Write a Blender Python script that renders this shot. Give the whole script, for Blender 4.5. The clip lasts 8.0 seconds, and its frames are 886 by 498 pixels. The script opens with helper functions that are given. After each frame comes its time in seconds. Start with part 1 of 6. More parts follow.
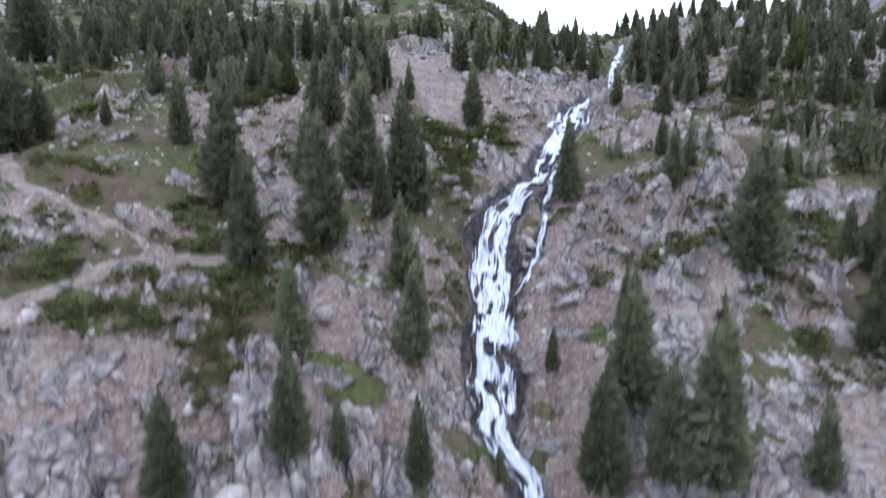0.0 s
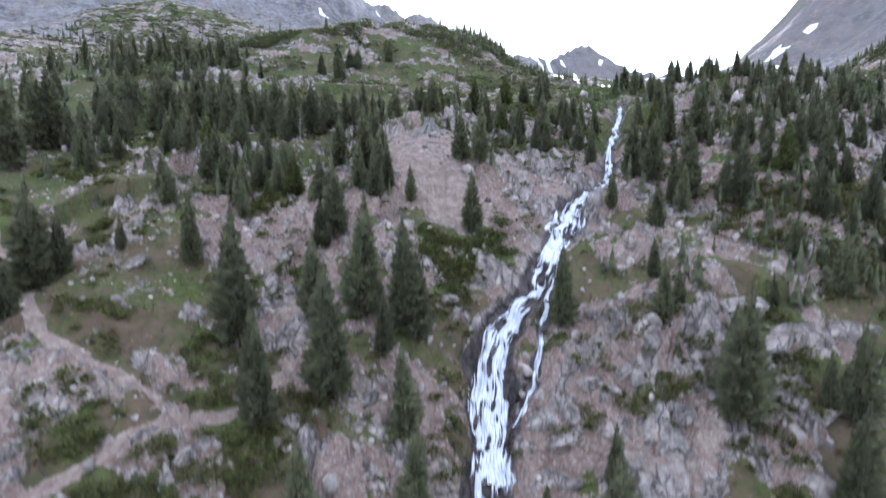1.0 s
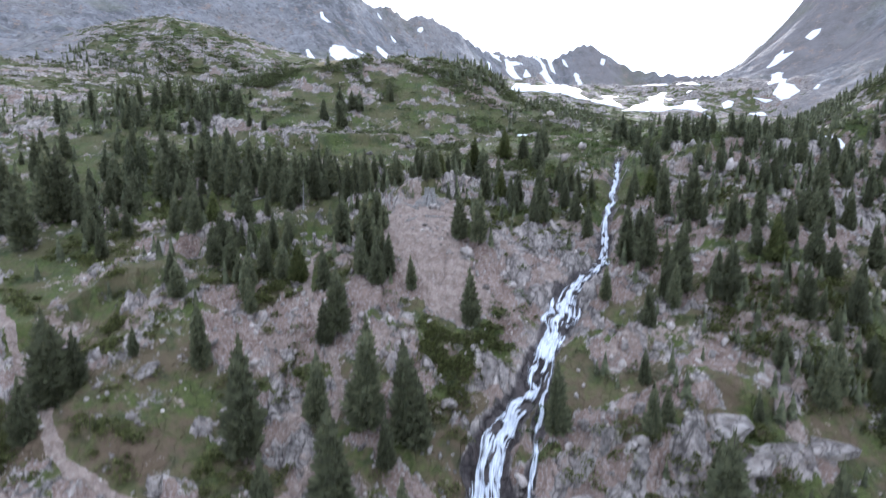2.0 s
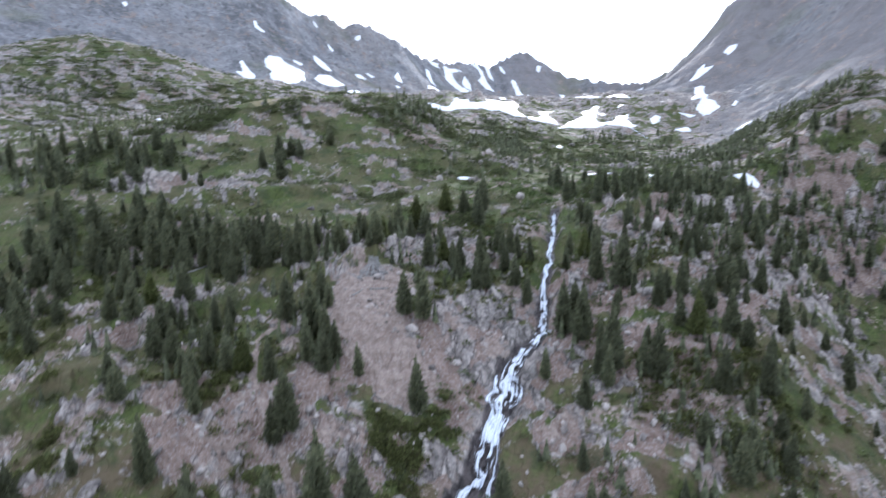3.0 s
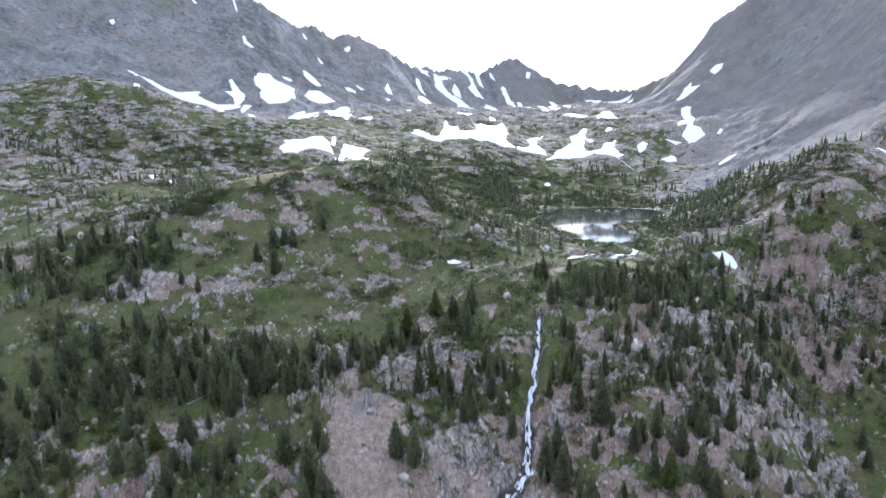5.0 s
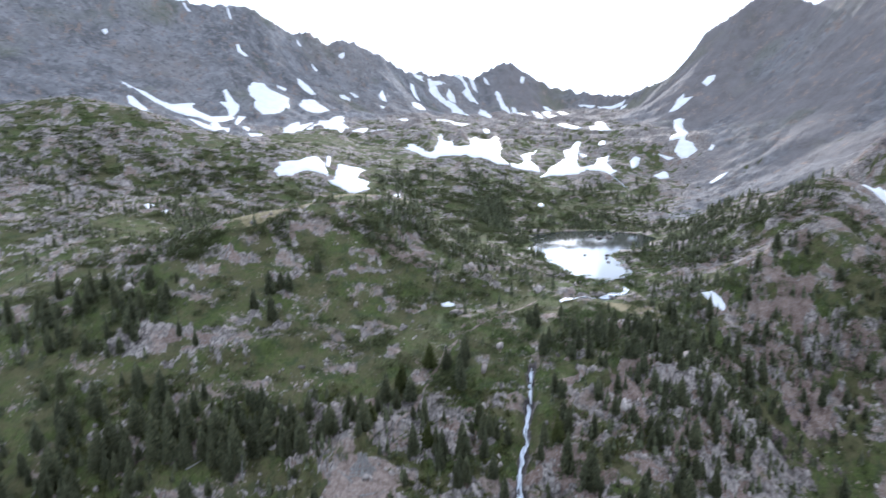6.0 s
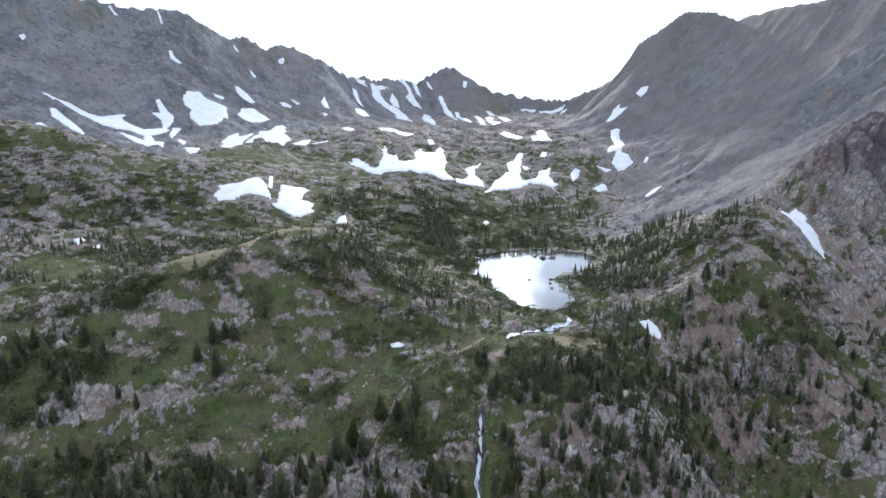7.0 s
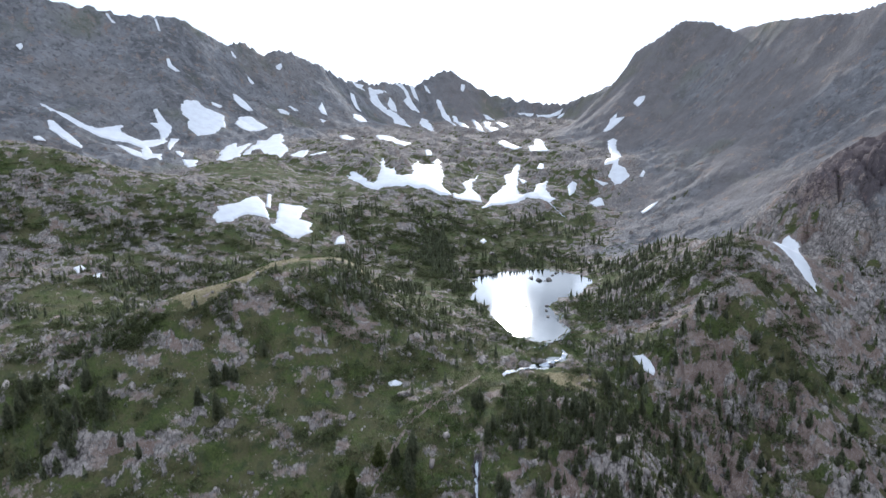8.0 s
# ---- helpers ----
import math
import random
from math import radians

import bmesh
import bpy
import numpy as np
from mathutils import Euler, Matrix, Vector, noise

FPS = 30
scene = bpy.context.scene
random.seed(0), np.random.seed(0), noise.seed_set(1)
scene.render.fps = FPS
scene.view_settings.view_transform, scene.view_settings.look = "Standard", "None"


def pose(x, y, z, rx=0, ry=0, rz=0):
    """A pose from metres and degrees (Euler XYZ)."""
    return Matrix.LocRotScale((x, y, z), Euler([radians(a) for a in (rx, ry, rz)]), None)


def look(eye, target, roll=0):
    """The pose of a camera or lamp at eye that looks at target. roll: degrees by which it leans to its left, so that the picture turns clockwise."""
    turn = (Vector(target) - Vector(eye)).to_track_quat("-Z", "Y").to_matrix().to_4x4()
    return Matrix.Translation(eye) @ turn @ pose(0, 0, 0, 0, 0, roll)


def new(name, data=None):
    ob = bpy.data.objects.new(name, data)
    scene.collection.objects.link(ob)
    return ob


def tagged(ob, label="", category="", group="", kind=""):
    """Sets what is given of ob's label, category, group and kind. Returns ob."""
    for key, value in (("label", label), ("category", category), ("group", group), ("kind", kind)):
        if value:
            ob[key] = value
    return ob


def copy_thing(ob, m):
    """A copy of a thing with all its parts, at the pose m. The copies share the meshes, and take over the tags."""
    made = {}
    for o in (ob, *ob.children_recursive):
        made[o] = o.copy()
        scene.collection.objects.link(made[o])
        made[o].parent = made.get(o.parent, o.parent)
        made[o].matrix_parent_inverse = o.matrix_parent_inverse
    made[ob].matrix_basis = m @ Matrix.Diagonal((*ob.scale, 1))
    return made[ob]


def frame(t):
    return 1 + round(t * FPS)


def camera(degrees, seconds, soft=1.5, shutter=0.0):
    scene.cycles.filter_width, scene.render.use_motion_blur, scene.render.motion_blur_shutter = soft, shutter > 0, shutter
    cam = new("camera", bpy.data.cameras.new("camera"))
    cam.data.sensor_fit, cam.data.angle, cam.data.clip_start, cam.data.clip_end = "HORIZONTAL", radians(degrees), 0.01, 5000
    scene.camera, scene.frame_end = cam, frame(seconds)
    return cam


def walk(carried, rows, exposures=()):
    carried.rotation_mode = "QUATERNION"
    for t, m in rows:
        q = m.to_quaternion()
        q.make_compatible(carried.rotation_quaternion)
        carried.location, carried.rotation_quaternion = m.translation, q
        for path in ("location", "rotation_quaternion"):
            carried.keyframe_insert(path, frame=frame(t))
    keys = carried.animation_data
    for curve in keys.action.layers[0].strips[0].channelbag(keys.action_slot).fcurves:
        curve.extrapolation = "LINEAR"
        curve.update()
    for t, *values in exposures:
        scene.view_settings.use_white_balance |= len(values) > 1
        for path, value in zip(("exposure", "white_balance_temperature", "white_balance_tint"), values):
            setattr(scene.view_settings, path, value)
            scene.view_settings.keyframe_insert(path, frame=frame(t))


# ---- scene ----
cam = camera(77.7, 8.0, soft=1.4, shutter=0.9)
METRES, EYE, TILT, LEAN, TURN = 100.0, 0.0, -8.5, 0.0, 0.0
ROWS = [
    (0.0, 0.0, 0.0, 0.0, 0.0, 0.0, -0.0),
    (0.5, 0.0058, -0.0094, 0.0593, 0.34, -0.12, 0.25),
    (1.0, 0.0061, -0.0224, 0.1237, 0.59, -0.15, 0.46),
    (1.5, 0.0095, -0.0344, 0.1833, 0.91, -0.28, 0.5),
    (1.7, 0.0101, -0.0379, 0.2095, 0.98, -0.59, 0.54),
    (2.8, 0.0136, -0.0572, 0.3378, -3.14, -1.07, 1.66),
    (3.0, 0.0142, -0.0607, 0.3598, -4.96, -0.99, 2.24),
    (3.5, 0.0167, -0.0715, 0.4182, -5.87, -1.15, 2.52),
    (4.0, 0.0189, -0.0826, 0.4842, -6.05, -1.34, 2.52),
    (4.5, 0.0214, -0.0934, 0.5457, -5.99, -1.55, 2.52),
    (5.8, 0.0278, -0.1189, 0.7129, -5.83, -2.08, 2.52),
    (6.0, 0.0288, -0.1228, 0.7386, -6.47, -2.13, 2.52),
    (6.5, 0.03, -0.1264, 0.7964, -10.82, -2.48, 3.51),
    (7.0, 0.0328, -0.1338, 0.8615, -12.04, -2.69, 3.66),
    (7.5, 0.0354, -0.1422, 0.9213, -12.27, -2.84, 3.65),
    (8.0, 0.0387, -0.1508, 0.987, -12.28, -3.06, 3.59),
]
walk(cam, [(t, pose(0, 0, EYE, TILT, LEAN, TURN) @ pose(METRES * x, METRES * y, METRES * z, 90 + pitch, roll, yaw)) for t, x, y, z, yaw, pitch, roll in ROWS],
     exposures=[(0.0, 1.78, 5800, 18), (1.5, 1.62, 5800, 15), (3.5, 1.47, 5780, 13), (4.5, 1.43, 5780, 13), (6.5, 1.06, 5850, 12), (8.0, 0.72, 5950, 11)])

# ---------------------------------------------------------------- sky and sun
SUN_AZIMUTH, SUN_HEIGHT = 19.5, 19.0
world = bpy.data.worlds.new("sky")
scene.world = world
world.use_nodes = True
wn, wl = world.node_tree.nodes, world.node_tree.links
wn.clear()
sky = wn.new("ShaderNodeTexSky")
sky.sky_type, sky.sun_disc = "NISHITA", False
sky.sun_elevation, sky.sun_rotation, sky.altitude, sky.dust_density = radians(SUN_HEIGHT), radians(SUN_AZIMUTH), 3500, 2.0
coord = wn.new("ShaderNodeTexCoord")
stretch = wn.new("ShaderNodeMapping")
stretch.inputs["Scale"].default_value = (1.0, 1.0, 2.6)
puffs = wn.new("ShaderNodeTexNoise")
puffs.inputs["Scale"].default_value, puffs.inputs["Detail"].default_value = 3.2, 6
cover_ramp = wn.new("ShaderNodeMapRange")
cover_ramp.inputs["From Min"].default_value, cover_ramp.inputs["From Max"].default_value = 0.40, 0.58
cloud = wn.new("ShaderNodeRGB")
cloud.outputs[0].default_value = (8.6, 9.4, 10.5, 1)
veil = wn.new("ShaderNodeMix")
veil.data_type = "RGBA"
cloud_share = wn.new("ShaderNodeMapRange")
cloud_share.inputs["To Min"].default_value, cloud_share.inputs["To Max"].default_value = 0.35, 0.97
background = wn.new("ShaderNodeBackground")
background.inputs["Strength"].default_value = 0.1
wout = wn.new("ShaderNodeOutputWorld")
wl.new(coord.outputs["Generated"], stretch.inputs["Vector"])
wl.new(stretch.outputs["Vector"], puffs.inputs["Vector"])
wl.new(puffs.outputs["Fac"], cover_ramp.inputs["Value"])
wl.new(cover_ramp.outputs["Result"], cloud_share.inputs["Value"])
wl.new(cloud_share.outputs["Result"], veil.inputs["Factor"])
wl.new(sky.outputs["Color"], veil.inputs["A"])
# thin cloud is brighter towards the sun behind it
sunward = wn.new("ShaderNodeVectorMath")
sunward.operation = "DOT_PRODUCT"
sunward.inputs[1].default_value = (math.sin(radians(SUN_AZIMUTH)) * math.cos(radians(SUN_HEIGHT)), math.cos(radians(SUN_AZIMUTH)) * math.cos(radians(SUN_HEIGHT)), math.sin(radians(SUN_HEIGHT)))
halo = wn.new("ShaderNodeMapRange")
halo.interpolation_type = "SMOOTHSTEP"
halo.inputs["From Min"].default_value, halo.inputs["From Max"].default_value = 0.972, 1.0
halo.inputs["To Min"].default_value, halo.inputs["To Max"].default_value = 0.0, 4.0
glow = wn.new("ShaderNodeVectorMath")
glow.operation = "SCALE"
wl.new(coord.outputs["Generated"], sunward.inputs[0])
wl.new(sunward.outputs["Value"], halo.inputs["Value"])
# and the sky away from the sun is dimmer
backing = wn.new("ShaderNodeMapRange")
backing.inputs["From Min"].default_value, backing.inputs["From Max"].default_value = -0.7, 0.75
backing.inputs["To Min"].default_value, backing.inputs["To Max"].default_value = 0.75, 1.0
both = wn.new("ShaderNodeMath")
both.operation = "MULTIPLY"
wl.new(sunward.outputs["Value"], backing.inputs["Value"])
# the glow round the sun is broken up by the cloud
rifts = wn.new("ShaderNodeTexNoise")
rifts.inputs["Scale"].default_value, rifts.inputs["Detail"].default_value = 9.0, 5
rift_share = wn.new("ShaderNodeMapRange")
rift_share.inputs["From Min"].default_value, rift_share.inputs["From Max"].default_value = 0.42, 0.60
rift_share.inputs["To Min"].default_value, rift_share.inputs["To Max"].default_value = 0.2, 1.0
broken_glow = wn.new("ShaderNodeMath")
broken_glow.operation = "MULTIPLY_ADD"
broken_glow.inputs[2].default_value = 1.0
wl.new(coord.outputs["Generated"], rifts.inputs["Vector"])
wl.new(rifts.outputs["Fac"], rift_share.inputs["Value"])
wl.new(halo.outputs["Result"], broken_glow.inputs[0])
wl.new(rift_share.outputs["Result"], broken_glow.inputs[1])
wl.new(broken_glow.outputs["Value"], both.inputs[0])
wl.new(backing.outputs["Result"], both.inputs[1])
wl.new(cloud.outputs["Color"], glow.inputs[0])
wl.new(both.outputs["Value"], glow.inputs["Scale"])
wl.new(glow.outputs["Vector"], veil.inputs["B"])
wl.new(veil.outputs["Result"], background.inputs["Color"])
wl.new(background.outputs["Background"], wout.inputs["Surface"])

sun = new("sun", bpy.data.lights.new("sun", "SUN"))
sun.data.energy, sun.data.angle, sun.data.color = 2.0, radians(3), (1.0, 0.95, 0.88)
az, el = radians(SUN_AZIMUTH), radians(SUN_HEIGHT)
sun.matrix_world = look((0, 0, 0), (-math.sin(az) * math.cos(el), -math.cos(az) * math.cos(el), -math.sin(el)))


# ---------------------------------------------------------------- materials
class Nodes:
    """Small helper to wire a node material; sizes are in metres."""

    def __init__(self, name, roughness=0.85, specular=0.25):
        self.mat = bpy.data.materials.new(name)
        self.mat.use_nodes = True
        self.tree = self.mat.node_tree
        self.bsdf = self.tree.nodes["Principled BSDF"]
        self.bsdf.inputs["Roughness"].default_value = roughness
        self.bsdf.inputs["Specular IOR Level"].default_value = specular
        self.where = self.tree.nodes.new("ShaderNodeTexCoord").outputs["Object"]

    def link(self, a, b):
        self.tree.links.new(a, b)

    def noise(self, size, detail=4, squash=(1, 1, 1), rough=0.55):
        m = self.tree.nodes.new("ShaderNodeMapping")
        m.inputs["Scale"].default_value = [s / size for s in squash]
        self.link(self.where, m.inputs["Vector"])
        n = self.tree.nodes.new("ShaderNodeTexNoise")
        n.inputs["Scale"].default_value, n.inputs["Detail"].default_value, n.inputs["Roughness"].default_value = 1.0, detail, rough
        self.link(m.outputs["Vector"], n.inputs["Vector"])
        return n.outputs["Fac"]

    def cells(self, size, feature="F1", squash=(1, 1, 1), warp=0.0):
        m = self.tree.nodes.new("ShaderNodeMapping")
        m.inputs["Scale"].default_value = [s / size for s in squash]
        self.link(self.where, m.inputs["Vector"])
        if warp:
            bend = self.tree.nodes.new("ShaderNodeTexNoise")
            bend.inputs["Scale"].default_value, bend.inputs["Detail"].default_value = 0.9 / size, 4
            self.link(self.where, bend.inputs["Vector"])
            shift = self.tree.nodes.new("ShaderNodeVectorMath")
            shift.operation = "MULTIPLY_ADD"
            shift.inputs[1].default_value = (warp, warp, warp)
            self.link(bend.outputs["Color"], shift.inputs[0])
            self.link(self.where, shift.inputs[2])
            self.link(shift.outputs["Vector"], m.inputs["Vector"])
        n = self.tree.nodes.new("ShaderNodeTexVoronoi")
        n.feature = feature
        n.inputs["Scale"].default_value = 1.0
        self.link(m.outputs["Vector"], n.inputs["Vector"])
        return n

    def ramp(self, value, lo, hi, a=0.0, b=1.0):
        n = self.tree.nodes.new("ShaderNodeMapRange")
        n.inputs["From Min"].default_value, n.inputs["From Max"].default_value = lo, hi
        n.inputs["To Min"].default_value, n.inputs["To Max"].default_value = a, b
        self.link(value, n.inputs["Value"])
        return n.outputs["Result"]

    def mix(self, f, a, b, mode="MIX"):
        n = self.tree.nodes.new("ShaderNodeMix")
        n.data_type, n.blend_type = "RGBA", mode
        for value, socket in ((f, n.inputs["Factor"]), (a, n.inputs["A"]), (b, n.inputs["B"])):
            if isinstance(value, (int, float)):
                socket.default_value = value
            elif isinstance(value, tuple):
                socket.default_value = (*value, 1)
            else:
                self.link(value, socket)
        return n.outputs["Result"]

    def math(self, op, a, b=0.0):
        n = self.tree.nodes.new("ShaderNodeMath")
        n.operation = op
        for value, socket in ((a, n.inputs[0]), (b, n.inputs[1])):
            if isinstance(value, (int, float)):
                socket.default_value = value
            else:
                self.link(value, socket)
        return n.outputs[0]

    def colour(self, c):
        if isinstance(c, tuple):
            self.bsdf.inputs["Base Color"].default_value = (*c, 1)
        else:
            self.link(c, self.bsdf.inputs["Base Color"])

    def bump(self, height, strength=0.5, distance=0.1):
        n = self.tree.nodes.new("ShaderNodeBump")
        n.inputs["Strength"].default_value, n.inputs["Distance"].default_value = strength, distance
        self.link(height, n.inputs["Height"])
        self.link(n.outputs["Normal"], self.bsdf.inputs["Normal"])

    def shade(self, spread=0.3):
        """A factor that differs from one object to the next."""
        n = self.tree.nodes.new("ShaderNodeObjectInfo")
        return self.ramp(n.outputs["Random"], 0, 1, 1 - spread, 1 + spread)

    def islands(self, spread=0.3):
        """A factor that differs from one loose piece of a mesh to the next."""
        n = self.tree.nodes.new("ShaderNodeNewGeometry")
        return self.ramp(n.outputs["Random Per Island"], 0, 1, 1 - spread, 1 + spread)

    def times(self, colour, factor):
        n = self.tree.nodes.new("ShaderNodeVectorMath")
        n.operation = "MULTIPLY"
        c = self.tree.nodes.new("ShaderNodeCombineXYZ")
        for s in c.inputs:
            self.link(factor, s)
        if isinstance(colour, tuple):
            n.inputs[0].default_value = colour
        else:
            self.link(colour, n.inputs[0])
        self.link(c.outputs[0], n.inputs[1])
        return n.outputs[0]


def rock_colour(n):
    """Pale fractured granite gneiss with pinkish stains, dark joints and lichen."""
    big = n.ramp(n.noise(9.0, 4), 0.35, 0.65)
    mid = n.ramp(n.noise(1.8, 6, (1.0, 1.0, 0.5), 0.62), 0.40, 0.58)
    fine = n.ramp(n.noise(0.35, 4), 0.35, 0.7)
    streak = n.ramp(n.noise(0.9, 5, (1.6, 0.55, 0.45), 0.65), 0.42, 0.62)
    c = n.mix(mid, (0.100, 0.087, 0.077), (0.455, 0.398, 0.352))
    c = n.mix(n.math("MULTIPLY", big, 0.45), c, (0.30, 0.225, 0.195))
    c = n.mix(n.math("MULTIPLY", streak, 0.45), c, (0.13, 0.11, 0.102))
    c = n.mix(n.math("MULTIPLY", fine, 0.45), c, (0.47, 0.432, 0.398))
    lichen = n.ramp(n.noise(1.1, 5), 0.56, 0.68)
    return n.mix(n.math("MULTIPLY", lichen, 0.6), c, (0.085, 0.085, 0.075))


def ground_material():
    n = Nodes("mountain_ground", 0.9, 0.2)
    cover = n.tree.nodes.new("ShaderNodeAttribute")
    cover.attribute_name = "cover"
    split = n.tree.nodes.new("ShaderNodeSeparateColor")
    n.link(cover.outputs["Color"], split.inputs["Color"])
    grass, soil, path = split.outputs
    scree = cover.outputs["Alpha"]
    wetness = n.tree.nodes.new("ShaderNodeAttribute")
    wetness.attribute_name = "wet"
    wet = wetness.outputs["Fac"]
    rock = rock_colour(n)
    joints = n.cells(2.6, "DISTANCE_TO_EDGE", (1.5, 0.7, 0.6), 4.5).outputs["Distance"]
    cracks = n.cells(0.95, "DISTANCE_TO_EDGE", (1.4, 0.7, 0.5), 1.6).outputs["Distance"]
    broken = n.ramp(n.noise(5.0, 4), 0.42, 0.62)
    rock = n.mix(n.math("MULTIPLY", n.ramp(cracks, 0.0, 0.10, 0.8, 0), broken), rock, (0.075, 0.066, 0.060))
    rock = n.mix(n.ramp(joints, 0.0, 0.085, 0.75, 0), rock, (0.06, 0.052, 0.048))
    stones = n.cells(0.5, warp=0.9)
    earth = n.mix(n.ramp(n.noise(2.5, 5), 0.35, 0.65), (0.150, 0.098, 0.076), (0.250, 0.180, 0.146))
    earth = n.mix(n.ramp(stones.outputs["Distance"], 0.12, 0.34, 0.4, 0.0), earth, (0.34, 0.29, 0.265))
    earth = n.mix(n.ramp(n.noise(0.32, 5, rough=0.7), 0.50, 0.62, 0, 0.75), earth, (0.36, 0.31, 0.285))
    earth = n.mix(n.ramp(n.noise(0.55, 5, rough=0.7), 0.54, 0.66, 0, 0.6), earth, (0.085, 0.066, 0.050))
    tuft = n.ramp(n.noise(0.5, 4), 0.35, 0.65)
    turf = n.mix(tuft, (0.046, 0.064, 0.017), (0.088, 0.114, 0.030))
    # the gorge is dry, the meadows above it are damp
    place = n.tree.nodes.new("ShaderNodeSeparateXYZ")
    n.link(n.where, place.inputs["Vector"])
    dry_share = n.ramp(place.outputs["Y"], 48, 80, 1.0, 0.52)
    turf = n.mix(n.math("MULTIPLY", n.ramp(n.math("ADD", n.math("MULTIPLY", n.noise(7.0, 4), 0.65), n.math("MULTIPLY", n.noise(1.1, 4), 0.35)), 0.42, 0.56, 0.15, 1.0), dry_share), turf, (0.128, 0.092, 0.060))
    turf = n.mix(n.ramp(n.noise(3.4, 5), 0.52, 0.64, 0, 0.6), turf, (0.040, 0.052, 0.024))
    sand = n.mix(n.ramp(n.noise(1.2, 5), 0.35, 0.65), (0.205, 0.148, 0.120), (0.325, 0.255, 0.212))
    sand = n.mix(n.ramp(stones.outputs["Distance"], 0.10, 0.26, 0.5, 0.0), sand, (0.46, 0.43, 0.41))
    sand = n.mix(n.ramp(n.noise(0.9, 6, rough=0.72), 0.50, 0.63, 0, 0.65), sand, (0.150, 0.112, 0.092))
    sand = n.mix(n.ramp(n.noise(0.4, 5, rough=0.7), 0.54, 0.66, 0, 0.6), sand, (0.40, 0.34, 0.295))
    far_rock = n.mix(n.ramp(n.noise(26.0, 8, (1, 1, 0.45), 0.66), 0.38, 0.60), (0.128, 0.125, 0.128), (0.262, 0.255, 0.257))
    far_rock = n.mix(n.ramp(n.noise(110.0, 4), 0.48, 0.62, 0, 0.5), far_rock, (0.265, 0.235, 0.215))
    far_rock = n.mix(n.ramp(n.noise(6.0, 6, rough=0.7), 0.52, 0.66, 0, 0.7), far_rock, (0.36, 0.35, 0.348))
    far_rock = n.mix(n.ramp(n.noise(4.2, 6, (1, 1, 0.6), 0.7), 0.52, 0.64, 0, 0.75), far_rock, (0.085, 0.083, 0.086))
    far_rock = n.mix(n.ramp(n.noise(70.0, 6, (1, 1, 0.5)), 0.56, 0.66, 0, 0.45), far_rock, (0.145, 0.150, 0.090))
    loose = n.tree.nodes.new("ShaderNodeAttribute")
    loose.attribute_name = "talus"
    talus = loose.outputs["Fac"]
    rubble = n.mix(n.ramp(n.noise(16.0, 7, (1, 1, 0.7), 0.62), 0.38, 0.62), (0.150, 0.134, 0.128), (0.200, 0.182, 0.176))
    rubble = n.mix(n.ramp(n.noise(2.2, 5, rough=0.7), 0.48, 0.7, 0, 0.45), rubble, (0.26, 0.242, 0.235))
    rubble = n.mix(n.ramp(n.noise(80.0, 5, (1.3, 0.6, 0.5)), 0.52, 0.64, 0, 0.55), rubble, (0.155, 0.155, 0.095))
    far_rock = n.mix(talus, far_rock, rubble)
    edge = n.math("ADD", n.ramp(n.noise(0.8, 6, rough=0.7), 0.3, 0.7, -0.4, 0.4), n.ramp(n.noise(2.6, 4), 0.3, 0.7, -0.35, 0.35))

    def ragged(mask):
        return n.ramp(n.math("ADD", mask, edge), 0.42, 0.58)

    c = n.mix(ragged(scree), rock, far_rock)
    # cliff ovals: base colour multiplied darker and purplish
    cliff_tone = n.tree.nodes.new("ShaderNodeAttribute")
    cliff_tone.attribute_name = "cliff"
    c = n.mix(cliff_tone.outputs["Fac"], c, (0.58, 0.50, 0.52), "MULTIPLY")
    c = n.mix(ragged(soil), c, earth)
    c = n.mix(ragged(grass), c, turf)
    straw_cover = n.tree.nodes.new("ShaderNodeAttribute")
    straw_cover.attribute_name = "straw"
    straw = n.mix(n.ramp(n.noise(0.7, 5, rough=0.7), 0.38, 0.62), (0.150, 0.122, 0.058), (0.305, 0.255, 0.150))
    c = n.mix(ragged(straw_cover.outputs["Fac"]), c, straw)
    c = n.mix(ragged(path), c, sand)
    c = n.mix(n.math("MULTIPLY", wet, 0.95), c, (0.20, 0.18, 0.19), "MULTIPLY")
    n.colour(c)
    n.link(n.ramp(wet, 0, 1, 0.92, 0.35), n.bsdf.inputs["Roughness"])
    relief = n.math("ADD", n.math("MULTIPLY", n.noise(0.6, 6), 0.7), n.math("MULTIPLY", n.noise(3.5, 6, rough=0.65), 1.8))
    relief = n.math("ADD", relief, n.ramp(joints, 0.0, 0.10, -0.3, 0.0))
    crags = n.math("ADD", n.math("MULTIPLY", n.noise(14.0, 8, (1, 1, 0.6), 0.68), 9.0), n.math("MULTIPLY", n.noise(4.0, 5, rough=0.7), 3.0))
    relief = n.math("ADD", relief, n.math("MULTIPLY", crags, n.math("MULTIPLY", scree, n.ramp(talus, 0, 1, 1.0, 0.12))))
    n.bump(relief, 0.9, 0.55)
    return n.mat


def boulder_material():
    n = Nodes("granite", 0.88, 0.25)
    cracks = n.cells(0.7, "DISTANCE_TO_EDGE", (1.3, 0.7, 0.8), 1.2).outputs["Distance"]
    c = n.mix(n.ramp(cracks, 0.0, 0.06, 0.7, 0), rock_colour(n), (0.07, 0.06, 0.055))
    n.colour(n.times(c, n.shade(0.22)))
    n.bump(n.math("ADD", n.math("MULTIPLY", n.noise(0.5, 7, rough=0.65), 1.6), n.ramp(cracks, 0.0, 0.12, -0.5, 0.0)), 0.9, 0.3)
    return n.mat


